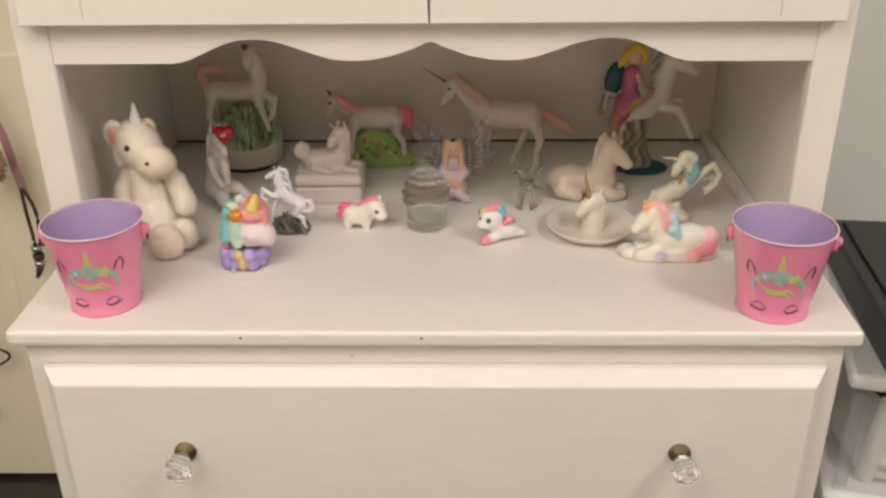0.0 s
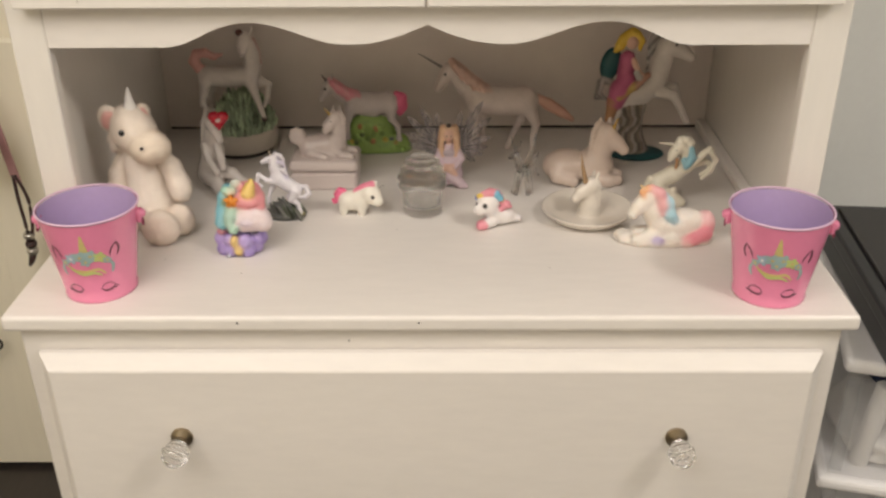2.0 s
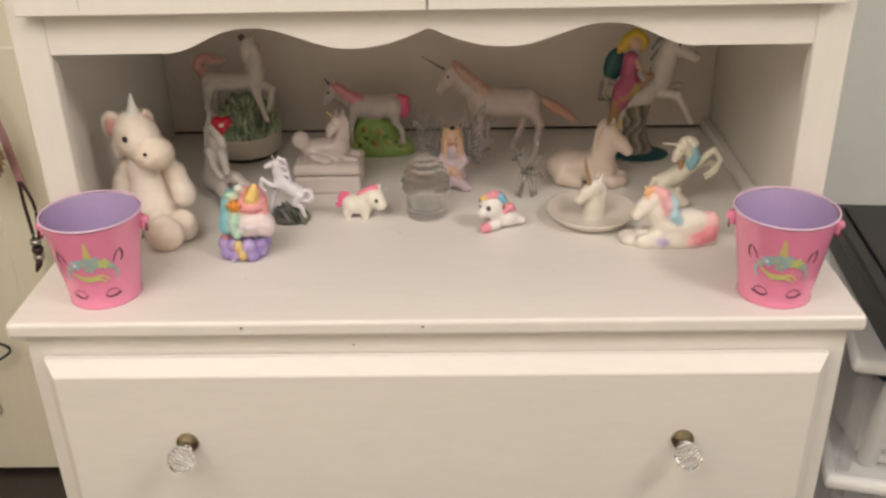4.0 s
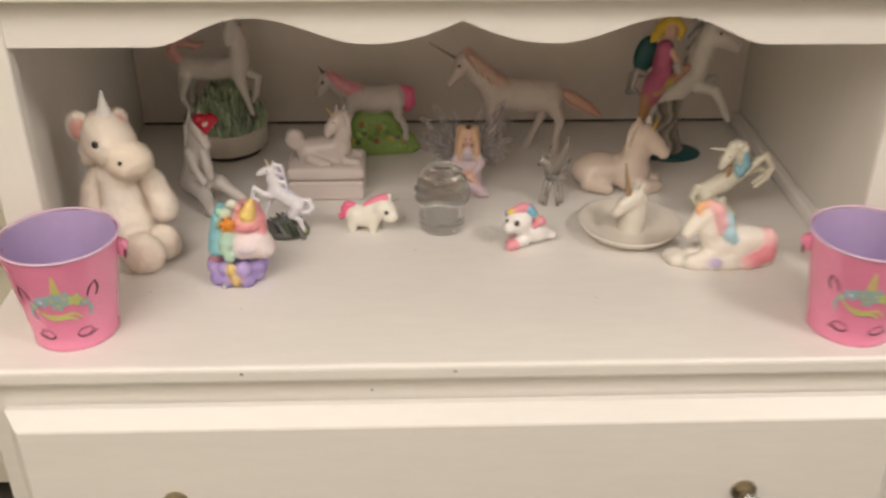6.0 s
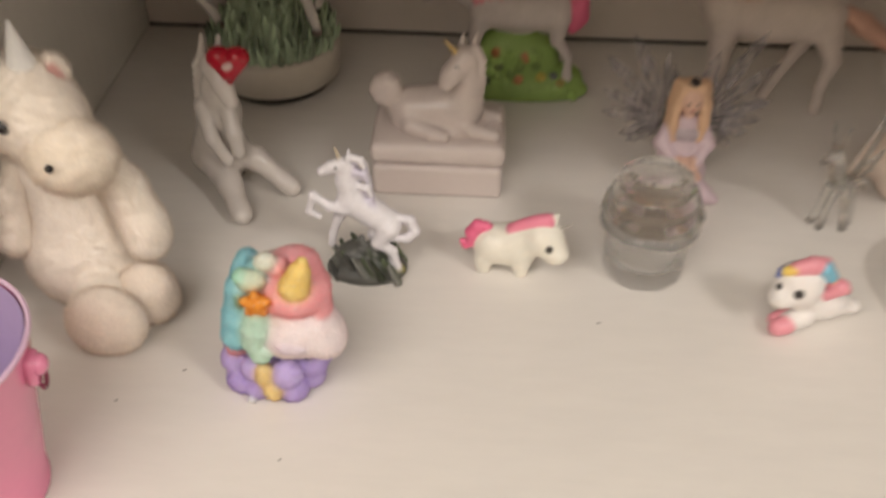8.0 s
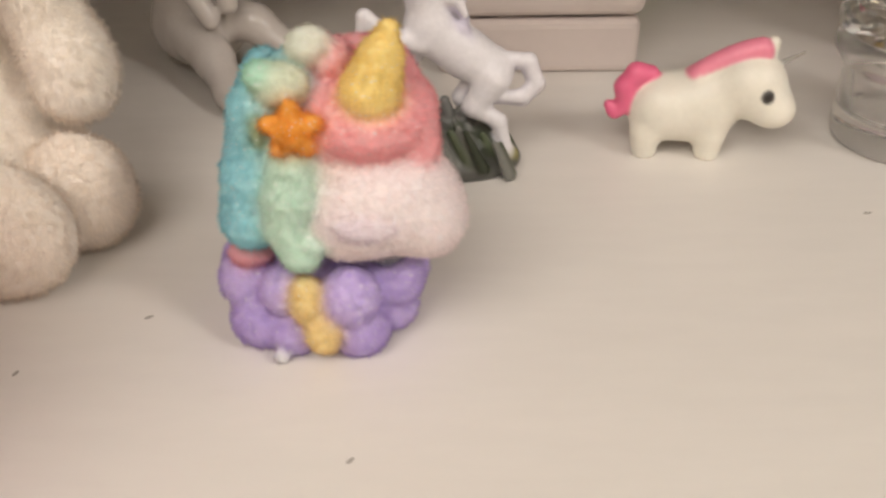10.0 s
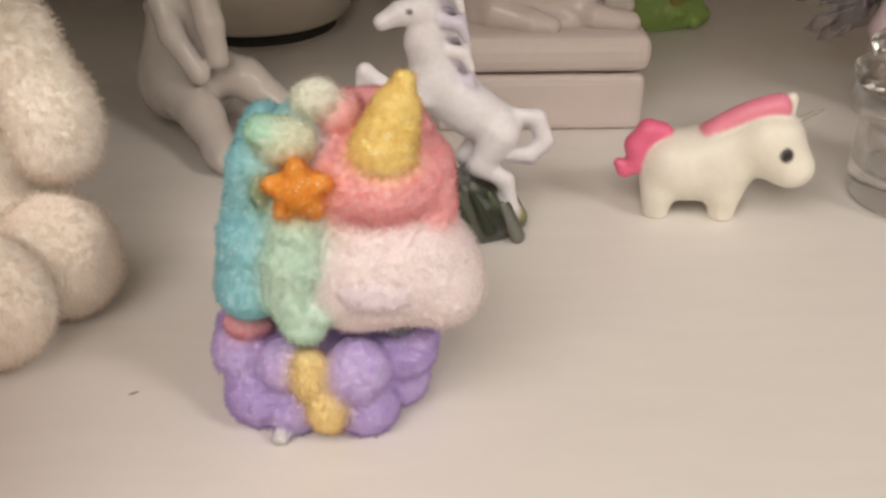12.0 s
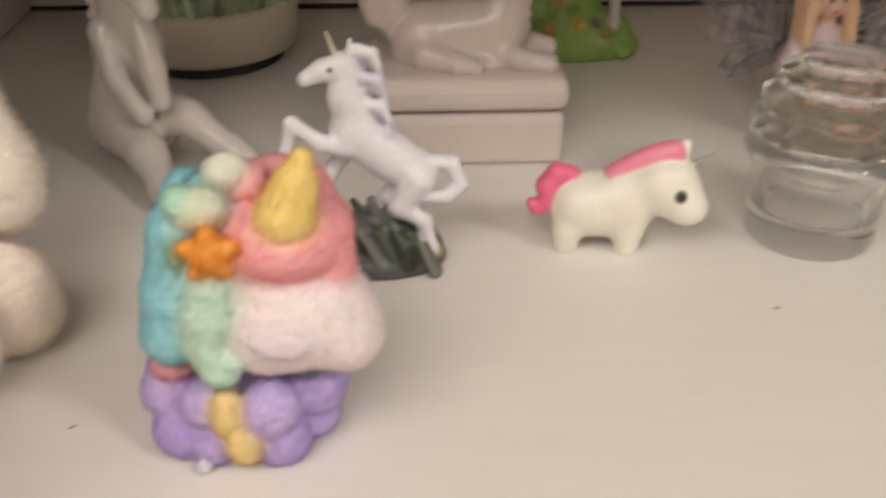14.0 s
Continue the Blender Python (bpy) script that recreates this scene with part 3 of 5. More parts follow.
        decal("flower_centre", [(a + 2.2 * math.cos(u), z + 0.0017 * math.sin(u)) for u in [2 * math.pi * j / 10 for j in range(10)]], PRINT_WHITE if i == 0 else PRINT_YELLOW, 0.0014)
    stroke("printed_fringe", [(-27, 0.052), (-16, 0.045), (0, 0.043), (14, 0.045), (23, 0.038)], 1.9, PRINT_YELLOW, 0.0007)
    stroke("printed_fringe", [(-22, 0.047), (-8, 0.040), (8, 0.041), (18, 0.037)], 1.6, PRINT_GREEN, 0.0010)
    stroke("printed_fringe", [(-30, 0.054), (-34, 0.046), (-31, 0.038)], 1.7, PRINT_TEAL, 0.0007)
    stroke("printed_fringe", [(30, 0.054), (34, 0.047), (32, 0.038)], 1.7, PRINT_TEAL, 0.0007)
    return b


def plush(place, turn):
    """A sitting plush toy; each stuffed piece is sewn on by itself."""
    w, pinkish, nub = (0.95, 0.88, 0.80), (0.82, 0.50, 0.46), (0.95, 0.86, 0.77)
    p = empty("plush_unicorn", place, turn, label="cream plush unicorn toy sitting with pearly horn", category="plush toy")

    def piece(name, sculpt, hairs, length=2.8, label="", rough=0.16, seed=5):
        tags = {"label": label} if label else {}
        return sculpt.build(name, PLUSH, 1.5, (0, 0, 0), 0, rough=rough, fuzz=(hairs // 2, length * 1.5, 0.16), pile=PILE, parent=p, seed=seed, **tags)

    s = Sculpt()
    s.ball(w, (-6, 16, 62), (28, 27, 50), k=8).ball(w, (-6, 12, 32), (36, 33, 36), k=8).limb(w, (-12, 14, 96, 20), (-10, 10, 112, 16), k=8)
    s.limb(w, (2, 4, 18, 18), (15, -24, 20, 18), k=6).limb(w, (16, 10, 18, 16), (30, -2, 18, 16), k=6)
    piece("body", s, 60000)
    # the head with its muzzle sewn on, and a tuft of mane behind the cheek
    s = Sculpt()
    s.limb(w, (-13, 9, 141, 23), (-5, 2, 130, 22), (5, -6, 121, 19), k=8).ball(w, (-14, 6, 128), (21, 19, 20), k=8)
    s.ball((0.95, 0.87, 0.77), (14, -13, 117), (23.5, 20, 20), k=2.5)
    for x, y, z in ((-31, 4, 134), (-33, 2, 124), (-31, 0, 115), (-26, 4, 145)):
        s.ball(w, (x, y, z), (6, 7, 7.5), k=3)
    piece("head", s, 60000, 3.2)
    for x, y, r, seed in ((-15, -17.6, 4.2, 1), (11, -34.2, 2.3, 2)):
        bm = bmesh.new()
        bmesh.ops.create_uvsphere(bm, u_segments=16, v_segments=10, radius=r * 0.001, matrix=Matrix.Translation((x * 0.001, y * 0.001, 0.1375 if seed == 1 else 0.1240)))
        part("eye" if seed == 1 else "nostril", bm, BEAD_BLACK, p, "black bead eye" if seed == 1 else "dark stitched nostril", smooth=True)
    for pts, seed in ((((16, 12, 100, 9.5), (29, 6, 84, 12), (39, 0, 62, 13), (40, -2, 55, 13)), 6), (((-26, 10, 98, 9), (-35, 4, 76, 11), (-38, -2, 52, 12)), 7)):
        s = Sculpt()
        s.limb(w, *pts, k=3)
        piece("arm", s, 22000, seed=seed)
    s = Sculpt()
    s.ball(nub, (21, -40, 22.5), (23, 15, 22.5), k=2)
    piece("foot", s, 22000, 2.2, "cream stuffed foot", seed=8)
    s = Sculpt()
    s.ball(nub, (37, -13, 20.5), (18, 15, 20.5), k=2)
    piece("foot", s, 18000, 2.2, "cream stuffed foot", seed=9)
    for x, y, z, rx, rz, seed in ((-36, 5, 148, 13, 17, 10), (2, 15, 153, 8.5, 10.5, 11)):
        s = Sculpt()
        s.ball(w, (x, y, z), (rx, 6, rz), k=2).ball(pinkish, (x + 1, y - 4.5, z - 1), (rx * 0.66, 3.2, rz * 0.70), k=1)
        piece("ear", s, 9000, 2.4, "cream ear with pink lining", seed=seed)
    s = Sculpt()
    for i in range(9):
        # a wound horn, each turn a little narrower
        u = i / 8
        s.ball((0.84, 0.82, 0.79), (-9 + 3 * u, 6 - 6 * u, 160 + 26 * u), (8.2 - 6.6 * u, 8.2 - 6.6 * u, 3.4 - 1.4 * u), (8, 6, 0), k=1.5)
    s.limb((0.84, 0.82, 0.79), (-9, 6, 158, 7.6), (-6, 0, 188, 1.0), k=1.5)
    s.build("horn", SATIN, 0.8, (0, 0, 0), 0, flat=False, parent=p, label="pearly satin horn")
    return p


def cupcake(place, turn):
    s = Sculpt()
    lil, lil2 = (0.53, 0.41, 0.76), (0.61, 0.49, 0.82)
    rnd = random.Random(3)
    s.ball(lil, (-3, 2, 15), (27, 24, 16), k=3)
    for x, y, z, r in ((-20, -8, 19, 9.5), (-17, -13, 8.5, 9.5), (9, -19, 20, 9.0), (21, -9, 20, 9.2), (11, -17, 7.5, 9.0), (22, 6, 13, 9), (-9, -17, 21, 7.5), (-23, 8, 14, 9), (10, 20, 12, 9), (-10, 20, 12, 9), (-8, -17, 7, 8), (20, -8, 9, 8)):
        s.ball(lil2 if rnd.random() < 0.5 else lil, (x - 3.5, y, z), (r, r * 0.9, r), k=2.0)
    yl = (0.88, 0.68, 0.30)
    s.ball(yl, (-6, -22, 21), (5.2, 5, 8), k=1.5).ball(yl, (-2, -23, 11), (5.4, 4.5, 8), k=1.5)
    s.ball((0.80, 0.80, 0.80), (-14.5, -23.5, 2.5), (2.4, 2, 2.6), k=0.5)
    s.ball((0.75, 0.36, 0.40), (-22, -10, 30), (6.5, 6, 4), k=1.5)
    s.ball((0.10, 0.10, 0.14), (16, -11, 30.5), (5, 6, 4), k=1)
    head = (0.95, 0.85, 0.86)
    s.ball((0.84, 0.76, 0.72), (3, 2, 56), (26, 23, 28), k=4)
    s.ball(head, (16, -11, 49), (20, 17, 16), k=5).ball(head, (28.5, -12, 42), (10, 12, 10.5), k=6)
    s.ball(head, (6, -15, 46), (14, 11, 14), k=5)
    s.ball((0.82, 0.73, 0.82), (12, -27.4, 47.5), (7.5, 1.8, 3.2), k=2.5)
    hair = (0.97, 0.47, 0.50)
    s.ball(hair, (12.5, -6, 71.5), (18.5, 19, 11.5), k=3).ball(hair, (2, -13, 69), (8, 8, 8), k=3).ball(hair, (26, -10, 64), (5.5, 8, 7.5), k=3).ball(hair, (11, 2, 79), (14, 15, 8), k=3).ball(hair, (4, -6, 86), (6, 6, 5.5), k=2)
    s.limb((0.95, 0.73, 0.27), (14.5, -16, 81, 8.0), (17.5, -15, 90, 5.6), (19.5, -14, 96.5, 2.6), k=0.8)
    blue = (0.34, 0.69, 0.77)
    s.limb(blue, (-6, -6, 82, 6.5), (-13.5, -10, 73, 9), (-17.5, -12, 56, 8.6), (-20, -13, 43, 8.6), k=2.5)
    s.ball(blue, (-16, 6, 60), (9, 17, 23), k=3)
    s.limb((0.62, 0.82, 0.70), (-6, -15, 66, 8), (-8, -18, 53, 8), (-9, -18.5, 44, 7), (-6, -21, 37, 5.6), (-3, -23, 40, 3.6), k=1.0)
    orange = (0.90, 0.38, 0.05)
    for i in range(5):
        a = radians(90 + 72 * i)
        s.limb(orange, (-5, -22, 74, 4.6), (-5 + 6.0 * math.cos(a), -22.5, 74 + 6.0 * math.sin(a), 2.2), k=0.8)
    s.ball((0.78, 0.82, 0.66), (-8, -14, 82), (7, 6, 6), k=1.5).ball((0.45, 0.78, 0.62), (-13, -14, 85), (4, 5, 3.5), k=1.5)
    s.ball((0.82, 0.84, 0.74), (-1, -8, 90), (6, 5, 5), k=1.5)
    s.ball((0.34, 0.40, 0.14), (-14, -19, 72), (2, 2, 4.5), k=0.5)
    return s.build("unicorn_bath_bomb", SUGAR, 0.7, place, turn, blend=1.1, rough=0.10, fuzz=(85000, 2.0, 0.11), pile=PILE, label="pastel unicorn head bath bomb on lilac lumps", category="figurine")


def pony_standing(place, turn):
    w = (0.84, 0.80, 0.71)
    s = Sculpt()
    s.ball(w, (-8, 0, 18), (19, 14, 13.5), k=4).ball(w, (-17, 0, 18), (11, 12.5, 12.5), k=4).ball(w, (2, -1, 17), (11, 12.5, 12.5), k=4)
    for x, y in ((-21, -6), (-20, 6), (3, -7), (2, 6)):
        s.limb(w, (x, y, 9, 6.2), (x, y, 2.5, 5.0), k=3)
    s.limb(w, (2, -1, 24, 12), (13, -4, 30, 11), k=6).ball(w, (17, -6, 30), (12, 11, 12), k=4).ball(w, (24, -10, 22.5), (8.5, 8.5, 7.5), k=5)
    for i in range(11):
        u = i / 10
        s.ball((0.86, 0.27, 0.38), (-4 + 23 * u, -2.5 - 3 * u, 31 + 20 * u - 7.5 * u * u + 1.0), (2.3, 4.2, 4.0), (0, -25, 0), k=2.2)
    s.limb(w, (20, -4, 40, 4.2), (22, -4, 46, 2.4), k=1.5)
    s.limb(HOT, (-21, 0, 31, 3.6), (-26, -1, 31.5, 4.2), (-29.5, -1, 26, 4.4), (-29, -1, 19, 3.8), (-33, -1, 16, 3.0), (-35.5, -1, 18.5, 2.0), k=1.4)
    s.ball(BLACK, (19.5, -16.2, 30), (2.3, 1.8, 2.5), k=0.2)
    s.limb((0.35, 0.33, 0.30), (25, -5, 38, 1.2), (33, -6, 43, 0.6), k=0.5)
    return s.build("pony_figurine", VINYL, 0.8, place, turn, blend=0.3, label="small white pony figurine with pink mane and tail", category="figurine", group="small vinyl ponies")


def pony_lying(place, turn):
    w = (0.84, 0.80, 0.78)
    s = Sculpt()
    s.ball(w, (8, 2, 14), (19, 14, 13), k=4).limb(w, (18, 2, 11, 8), (30, 2, 9, 5), k=3)
    s.limb(w, (-2, -4, 20, 10), (-8, -6, 26, 10), k=4).ball(w, (-9, -6, 33), (15, 13, 14), k=4).ball(w, (-19, -12, 27), (8, 8, 7.5), k=4)
    s.limb(w, (-2, -10, 9, 6.5), (-11, -13, 7, 6), k=3).limb(PINK, (-13, -15, 6.5, 6), (-18, -17, 6, 5.4), k=1)
    s.limb(w, (0, 2, 8, 6), (-10, -4, 7, 5), k=3).limb(PINK, (-12, -7, 6, 5.4), (-18, -10, 6, 4.6), k=1)
    s.limb(PINK, (-14, -9, 46, 4.5), (-6, -9, 49, 5.4), (2, -6, 47, 5), k=1).limb(BLUE, (2, -9, 47, 4.6), (7, -8, 40, 4), k=1)
    s.limb(YELLOW, (-20, -9, 44, 3), (-16, -11, 46, 2.6), k=0.8).limb((0.15, 0.2, 0.5), (-22, -8, 44, 2.2), (-23, -8, 40, 1.8), k=0.8)
    s.limb(YELLOW, (9, -6, 38, 2.8), (11, -5, 33, 2), k=0.8).limb(PINK, (5, -4, 44, 4), (12, -4, 30, 4), k=1)
    s.limb(PINK, (9, -8, 26, 3.4), (15, -8, 32, 5), (19, -7, 29, 3), k=1.5)
    s.ball(BLACK, (-12, -17.6, 34), (3.2, 2.0, 3.6), k=0.2)
    s.ball(BLACK, (-22.4, -12.5, 34), (1.6, 1.8, 2.8), k=0.2)
    return s.build("pony_figurine", VINYL, 0.8, place, turn, blend=0.3, label="small white pony figurine lying with rainbow mane", category="figurine", group="small vinyl ponies")


def rearing_on_rock(place, turn):
    w, sh = (0.82, 0.79, 0.82), (0.66, 0.62, 0.73)
    s = Sculpt()
    moss = (0.06, 0.075, 0.04)
    s.ball(STONE, (0, -4, 3), (26, 17, 8), k=3).ball((0.05, 0.06, 0.04), (7, -3, 9), (15, 13, 8), (0, 20, 0), k=3).ball(STONE, (-9, -2, 9), (13, 11, 11), (0, -30, 0), k=3)
    rnd = random.Random(6)
    for i in range(34):
        x, y = rnd.uniform(-22, 21), rnd.uniform(-19, 8)
        z = 8 + 8 * (1 - (x / 26) ** 2)
        c = shade((0.11, 0.11, 0.10) if rnd.random() < 0.6 else moss, rnd.uniform(0.5, 2.2))
        s.limb(c, (x + 3, y, max(1, z - 10), 2.4), (x - 3 + rnd.uniform(-2, 2), y, z + rnd.uniform(0, 6), 1.2), k=1.0)
    s.limb((0.16, 0.16, 0.15), (2, -6, 8, 3), (-3, -3, 26, 2), k=1.5).limb((0.14, 0.14, 0.13), (6, -6, 8, 3), (3, -3, 22, 2), k=1.5)
    s.limb((0.24, 0.22, 0.04), (18, -10, 6, 3), (22, -8, 6, 3), k=1)
    s.limb(w, (-9, 0, 53, 9), (4, 0, 44, 8.5), (14, 0, 37, 9), k=4)
    s.limb(w, (-8, 0, 56, 8), (-11, 0, 68, 6.4), (-11, 0, 77, 5.4), k=3)
    s.limb(w, (-11, 0, 80, 5.0), (-19, -1, 78, 3.8), (-25, -2, 75.5, 3.0), k=2)
    s.limb(w, (-9, -3, 82, 1.8), (-9, -3, 88, 0.9), k=1).limb(w, (-9, 3, 82, 1.8), (-9, 3, 88, 0.9), k=1)
    s.limb((0.65, 0.55, 0.4), (-14, 0, 83, 1.2), (-17, 0, 92, 0.6), k=0.5)
    for i in range(10):
        z = 86 - i * 3.4
        s.limb(sh if i % 2 else w, (-7 + i * 0.5, -2 + (i % 3) * 2, z, 2.6), (-1 + i * 0.5, -3 + (i % 3) * 3, z - 1, 2.2), (1 + i * 0.6, -4 + (i % 3) * 3, z - 6, 1.3), k=1)
    s.limb(w, (-12, -5, 50, 4.2), (-21, -6, 52, 3.0), (-31, -6, 60, 2.6), (-34, -6, 48, 2.1), (-28, -6, 44, 2.0), k=2)
    s.limb(w, (-10, 4, 48, 4.2), (-18, 3, 36, 3), (-22, 3, 24, 2.4), (-23, 3, 16, 2.6), k=2)
    s.limb(w, (15, -5, 36, 6.5), (8, -6, 25, 4.2), (17, -7, 19, 3), (20, -9, 7, 2.8), k=2)
    s.limb(w, (12, 5, 34, 6), (4, 4, 24, 3.8), (8, 4, 16, 2.6), k=2)
    for j in range(3):
        s.limb(sh if j % 2 else w, (20, -1 + j, 42 - j, 2.4), (28, -2 + j, 41 - j, 3.0), (31, -3 + j, 33 - j, 3.0), (26, -4 + j, 28 - j, 2.8), (14, -6 + j, 29 - j, 1.8), k=1)
    s.ball(BLACK, (-16, -4.4, 79.5), (1.1, 0.8, 0.9), k=0.1)
    return s.build("rearing_unicorn_figurine", RESIN, 0.8, place, turn, label="white rearing unicorn figurine on dark mossy rock", category="figurine", group="rearing unicorns")


def seated(place, turn):
    w = (0.70, 0.645, 0.60)
    s = Sculpt()
    s.ball(w, (-10, 6, 20), (22, 20, 20), k=6)
    s.limb(w, (-10, 4, 34, 17), (-6, 2, 56, 14), (-3, -4, 78, 10), (-1, -8, 94, 8.5), k=6)
    s.limb(w, (0, -13, 100, 9), (6, -20, 90, 6.8), (11, -25, 81, 5.4), k=3)
    s.limb(w, (-9, -6, 106, 3), (-8, -4, 117, 1.5), k=1.5).limb(w, (1, -3, 107, 3), (2, -1, 115, 1.5), k=1.5)
    for i in range(8):
        s.limb(w, (-9 - i * 0.8, -4 + i, 104 - i * 6, 3.4), (-15 - i * 0.8, -7 + i, 96 - i * 6, 2.2), k=1.5)
    s.limb(w, (-10, -6, 20, 13), (2, -26, 15, 8.5), (12, -45, 8, 7), (15, -50, 7.5, 7), k=4)
    s.limb(w, (2, -2, 26, 12), (18, -8, 25, 8), (38, -15, 11, 6.6), (43, -17, 8, 6.6), k=4)
    s.limb(w, (3, -8, 68, 6.5), (8, -18, 52, 5.5), (10, -20, 38, 4.5), k=3)
    s.limb(w, (-14, -8, 66, 6), (-8, -18, 48, 5), (2, -22, 32, 4.5), k=3)
    # a red heart on the brow
    for sx in (-1, 1):
        s.limb(RED, (13 + sx * 6.5, -24, 112, 7.4), (13, -26, 96, 1.8), k=0.8)
        s.limb(RED, (13 + sx * 4.6, -24, 112, 7.4), (13, -26, 103, 5.6), k=0.8)
    # glint on the heart, laid on as a pale oval of colour
    s.ball((0.75, 0.55, 0.52), (14, -32, 110), (3.6, 1.2, 2.5), (0, -35, 0), k=0.2)
    s.ball((0.12, 0.11, 0.11), (1, -21.0, 98), (2.2, 1, 0.9), (0, 30, 0), k=0.2)
    return s.build("seated_unicorn_figurine", GLAZE, 1.0, place, turn, blend=0.3, label="white glazed sitting unicorn with red heart", category="figurine")


def trinket_box(place, turn):
    w = (0.68, 0.595, 0.56)
    b = empty("trinket_box", place, turn, label="white ceramic trinket box with lying unicorn lid", category="trinket box")
    CER = plain("ivory_glazed_ceramic", w, 0.3, 0, 0.03, 60.0, 0.03, 0.0003)
    part("box_body", box((-0.0455, -0.031, 0), (0.0455, 0.031, 0.0255), 0.004, 3), CER, b, smooth=False)
    bm = box((-0.0470, -0.0325, 0.0268), (0.0470, 0.0325, 0.043), 0.006, 3)
    part("lid", bm, CER, b)
    s = Sculpt()
    s.limb(w, (-20, 2, 53, 16), (0, 2, 55, 15.5), (16, 0, 57, 15), k=5)
    s.ball(w, (0, 0, 44), (34, 20, 8), k=4)
    s.limb(w, (16, 0, 62, 13), (21, 0, 78, 10), (18, -2, 94, 9), k=4)
    s.limb(w, (17, -3, 96, 9), (8, -9, 87, 7), (5, -11, 81, 5.4), k=3)
    for i in range(8):
        a = 2 * math.pi * i / 8
        s.ball(w, (-37 + 6 * math.cos(a), 0, 69 + 7 * math.sin(a)), (6, 7, 6), k=1.5)
    s.ball(w, (-36, 0, 68), (10, 8, 11), k=2).limb(w, (-32, 2, 58, 7), (-24, 2, 54, 8), k=3)
    for i in range(7):
        s.limb(w, (24 - i * 0.3, -2, 102 - i * 6, 4), (29 - i * 0.2, -4, 95 - i * 6, 3), k=1.5)
    s.limb(w, (12, -8, 50, 6), (24, -16, 47, 5), (38, -18, 45, 5), k=3).limb(w, (20, 6, 50, 6), (40, 4, 46, 5), k=3)
    s.limb(w, (-18, -12, 48, 8), (-4, -20, 46, 5), (4, -22, 45, 4), k=3)
    s.limb(w, (22, 2, 101, 3), (24, 2, 111, 1.3), k=1).limb(w, (14, 2, 102, 3), (15, 3, 110, 1.3), k=1)
    s.limb((0.60, 0.42, 0.16), (11, -5, 101, 2.2), (3, -9, 112, 0.8), k=0.6)
    s.ball((0.16, 0.13, 0.12), (12.5, -12.6, 94), (2.4, 0.9, 1.0), (0, 20, 0), k=0.2)
    fig = s.build("unicorn_on_lid", GLAZE, 1.0, (0, 0, 0), 0, flat=False, blend=0.3)
    fig.parent = b
    return b


def music_box(place, turn):
    m = empty("music_box", place, turn, label="unicorn foal music box on round cream base", category="music box")
    part("foot", lathe([(0, 0), (0.044, 0), (0.044, 0.007), (0, 0.007)], 40), DARK_GAP, m, smooth=False)
    CER = plain("cream_drum", (0.66, 0.60, 0.52), 0.35, 0, 0.05, 40.0, 0.08, 0.0004)
    part("drum", lathe([(0, 0.0072), (0.049, 0.0072), (0.0525, 0.010), (0.0540, 0.034), (0.052, 0.037), (0, 0.037)], 56), CER, m, smooth=True)
    g = Sculpt()
    rnd = random.Random(11)
    base = (0.40, 0.50, 0.34)
    # a tussock: rows of upright blades, each row set further in and higher
    g.ball(base, (0, 0, 40), (49, 48, 14), k=6).ball(base, (0, 2, 54), (38, 36, 28), k=8).ball(base, (8, 4, 68), (24, 22, 26), k=8)
    for row in range(7):
        u = row / 6
        n = int(44 - 24 * u)
        for i in range(n):
            a = 2 * math.pi * (i + rnd.uniform(-0.3, 0.3)) / n + row * 0.4
            r1 = 49 - 30 * u + rnd.uniform(-2, 2)
            z = 37 + 42 * u ** 0.9 + rnd.uniform(-2, 2)
            x, y = 7 * u + r1 * math.cos(a), 3 * u + r1 * 0.96 * math.sin(a)
            c = shade(base, rnd.choice((0.5, 0.8, 1.0, 1.25, 1.5)))
            bend = rnd.uniform(-4, 4)
            g.limb(c, (x, y, z - 2, 2.4), (x + 2.5 * math.cos(a) + bend * 0.4, y + 2.5 * math.sin(a), z + 7, 2.0), (x + 2.0 * math.cos(a) + bend, y + 2.0 * math.sin(a), z + rnd.uniform(12, 17), 0.9), k=0.7)
    ob = g.build("grass_mound", RESIN, 1.2, (0.0, 0, 0), 0, flat=False, blend=0.4)
    ob.parent = m
    c = (0.78, 0.72, 0.68)
    s = Sculpt()
    s.limb(c, (-44, 0, 110, 15), (-16, 0, 108, 13), (16, -2, 112, 15.5), k=6)
    s.limb(c, (22, -3, 122, 13), (22, -5, 144, 10.5), (19, -8, 162, 9), k=5)
    s.limb(c, (15, -9, 170, 9), (13, -17, 160, 7), (13, -22, 151, 5.4), k=3)
    s.ball((0.14, 0.05, 0.04), (10, -12, 178), (5.5, 5, 5), k=1)
    s.limb(c, (22, -5, 175, 3), (27, -5, 183, 1.3), k=1).limb(c, (6, -6, 172, 3), (1, -5, 179, 1.3), k=1)
    s.ball((0.3, 0.16, 0.14), (17, -19.5, 160), (1.6, 1, 1.2), k=0.2)
    s.limb((0.66, 0.48, 0.44), (26, 2, 162, 5), (30, 2, 146, 5), (32, 2, 130, 4), k=2)
    s.limb(c, (-48, -8, 102, 10), (-53, -10, 84, 5.5), (-55, -12, 72, 4.2), (-42, -16, 54, 3.6), k=3).limb(c, (-44, 8, 98, 9), (-48, 10, 78, 5), (-44, 10, 60, 3.8), k=3)
    s.limb(c, (20, -9, 102, 9), (26, -14, 82, 4.8), (33, -20, 64, 3.8), (37, -24, 54, 3.6), k=3)
    s.limb(c, (26, 2, 104, 8), (44, -4, 98, 4.6), (41, -8, 78, 3.6), (36, -10, 68, 3.6), k=3)
    pk = (0.74, 0.40, 0.36)
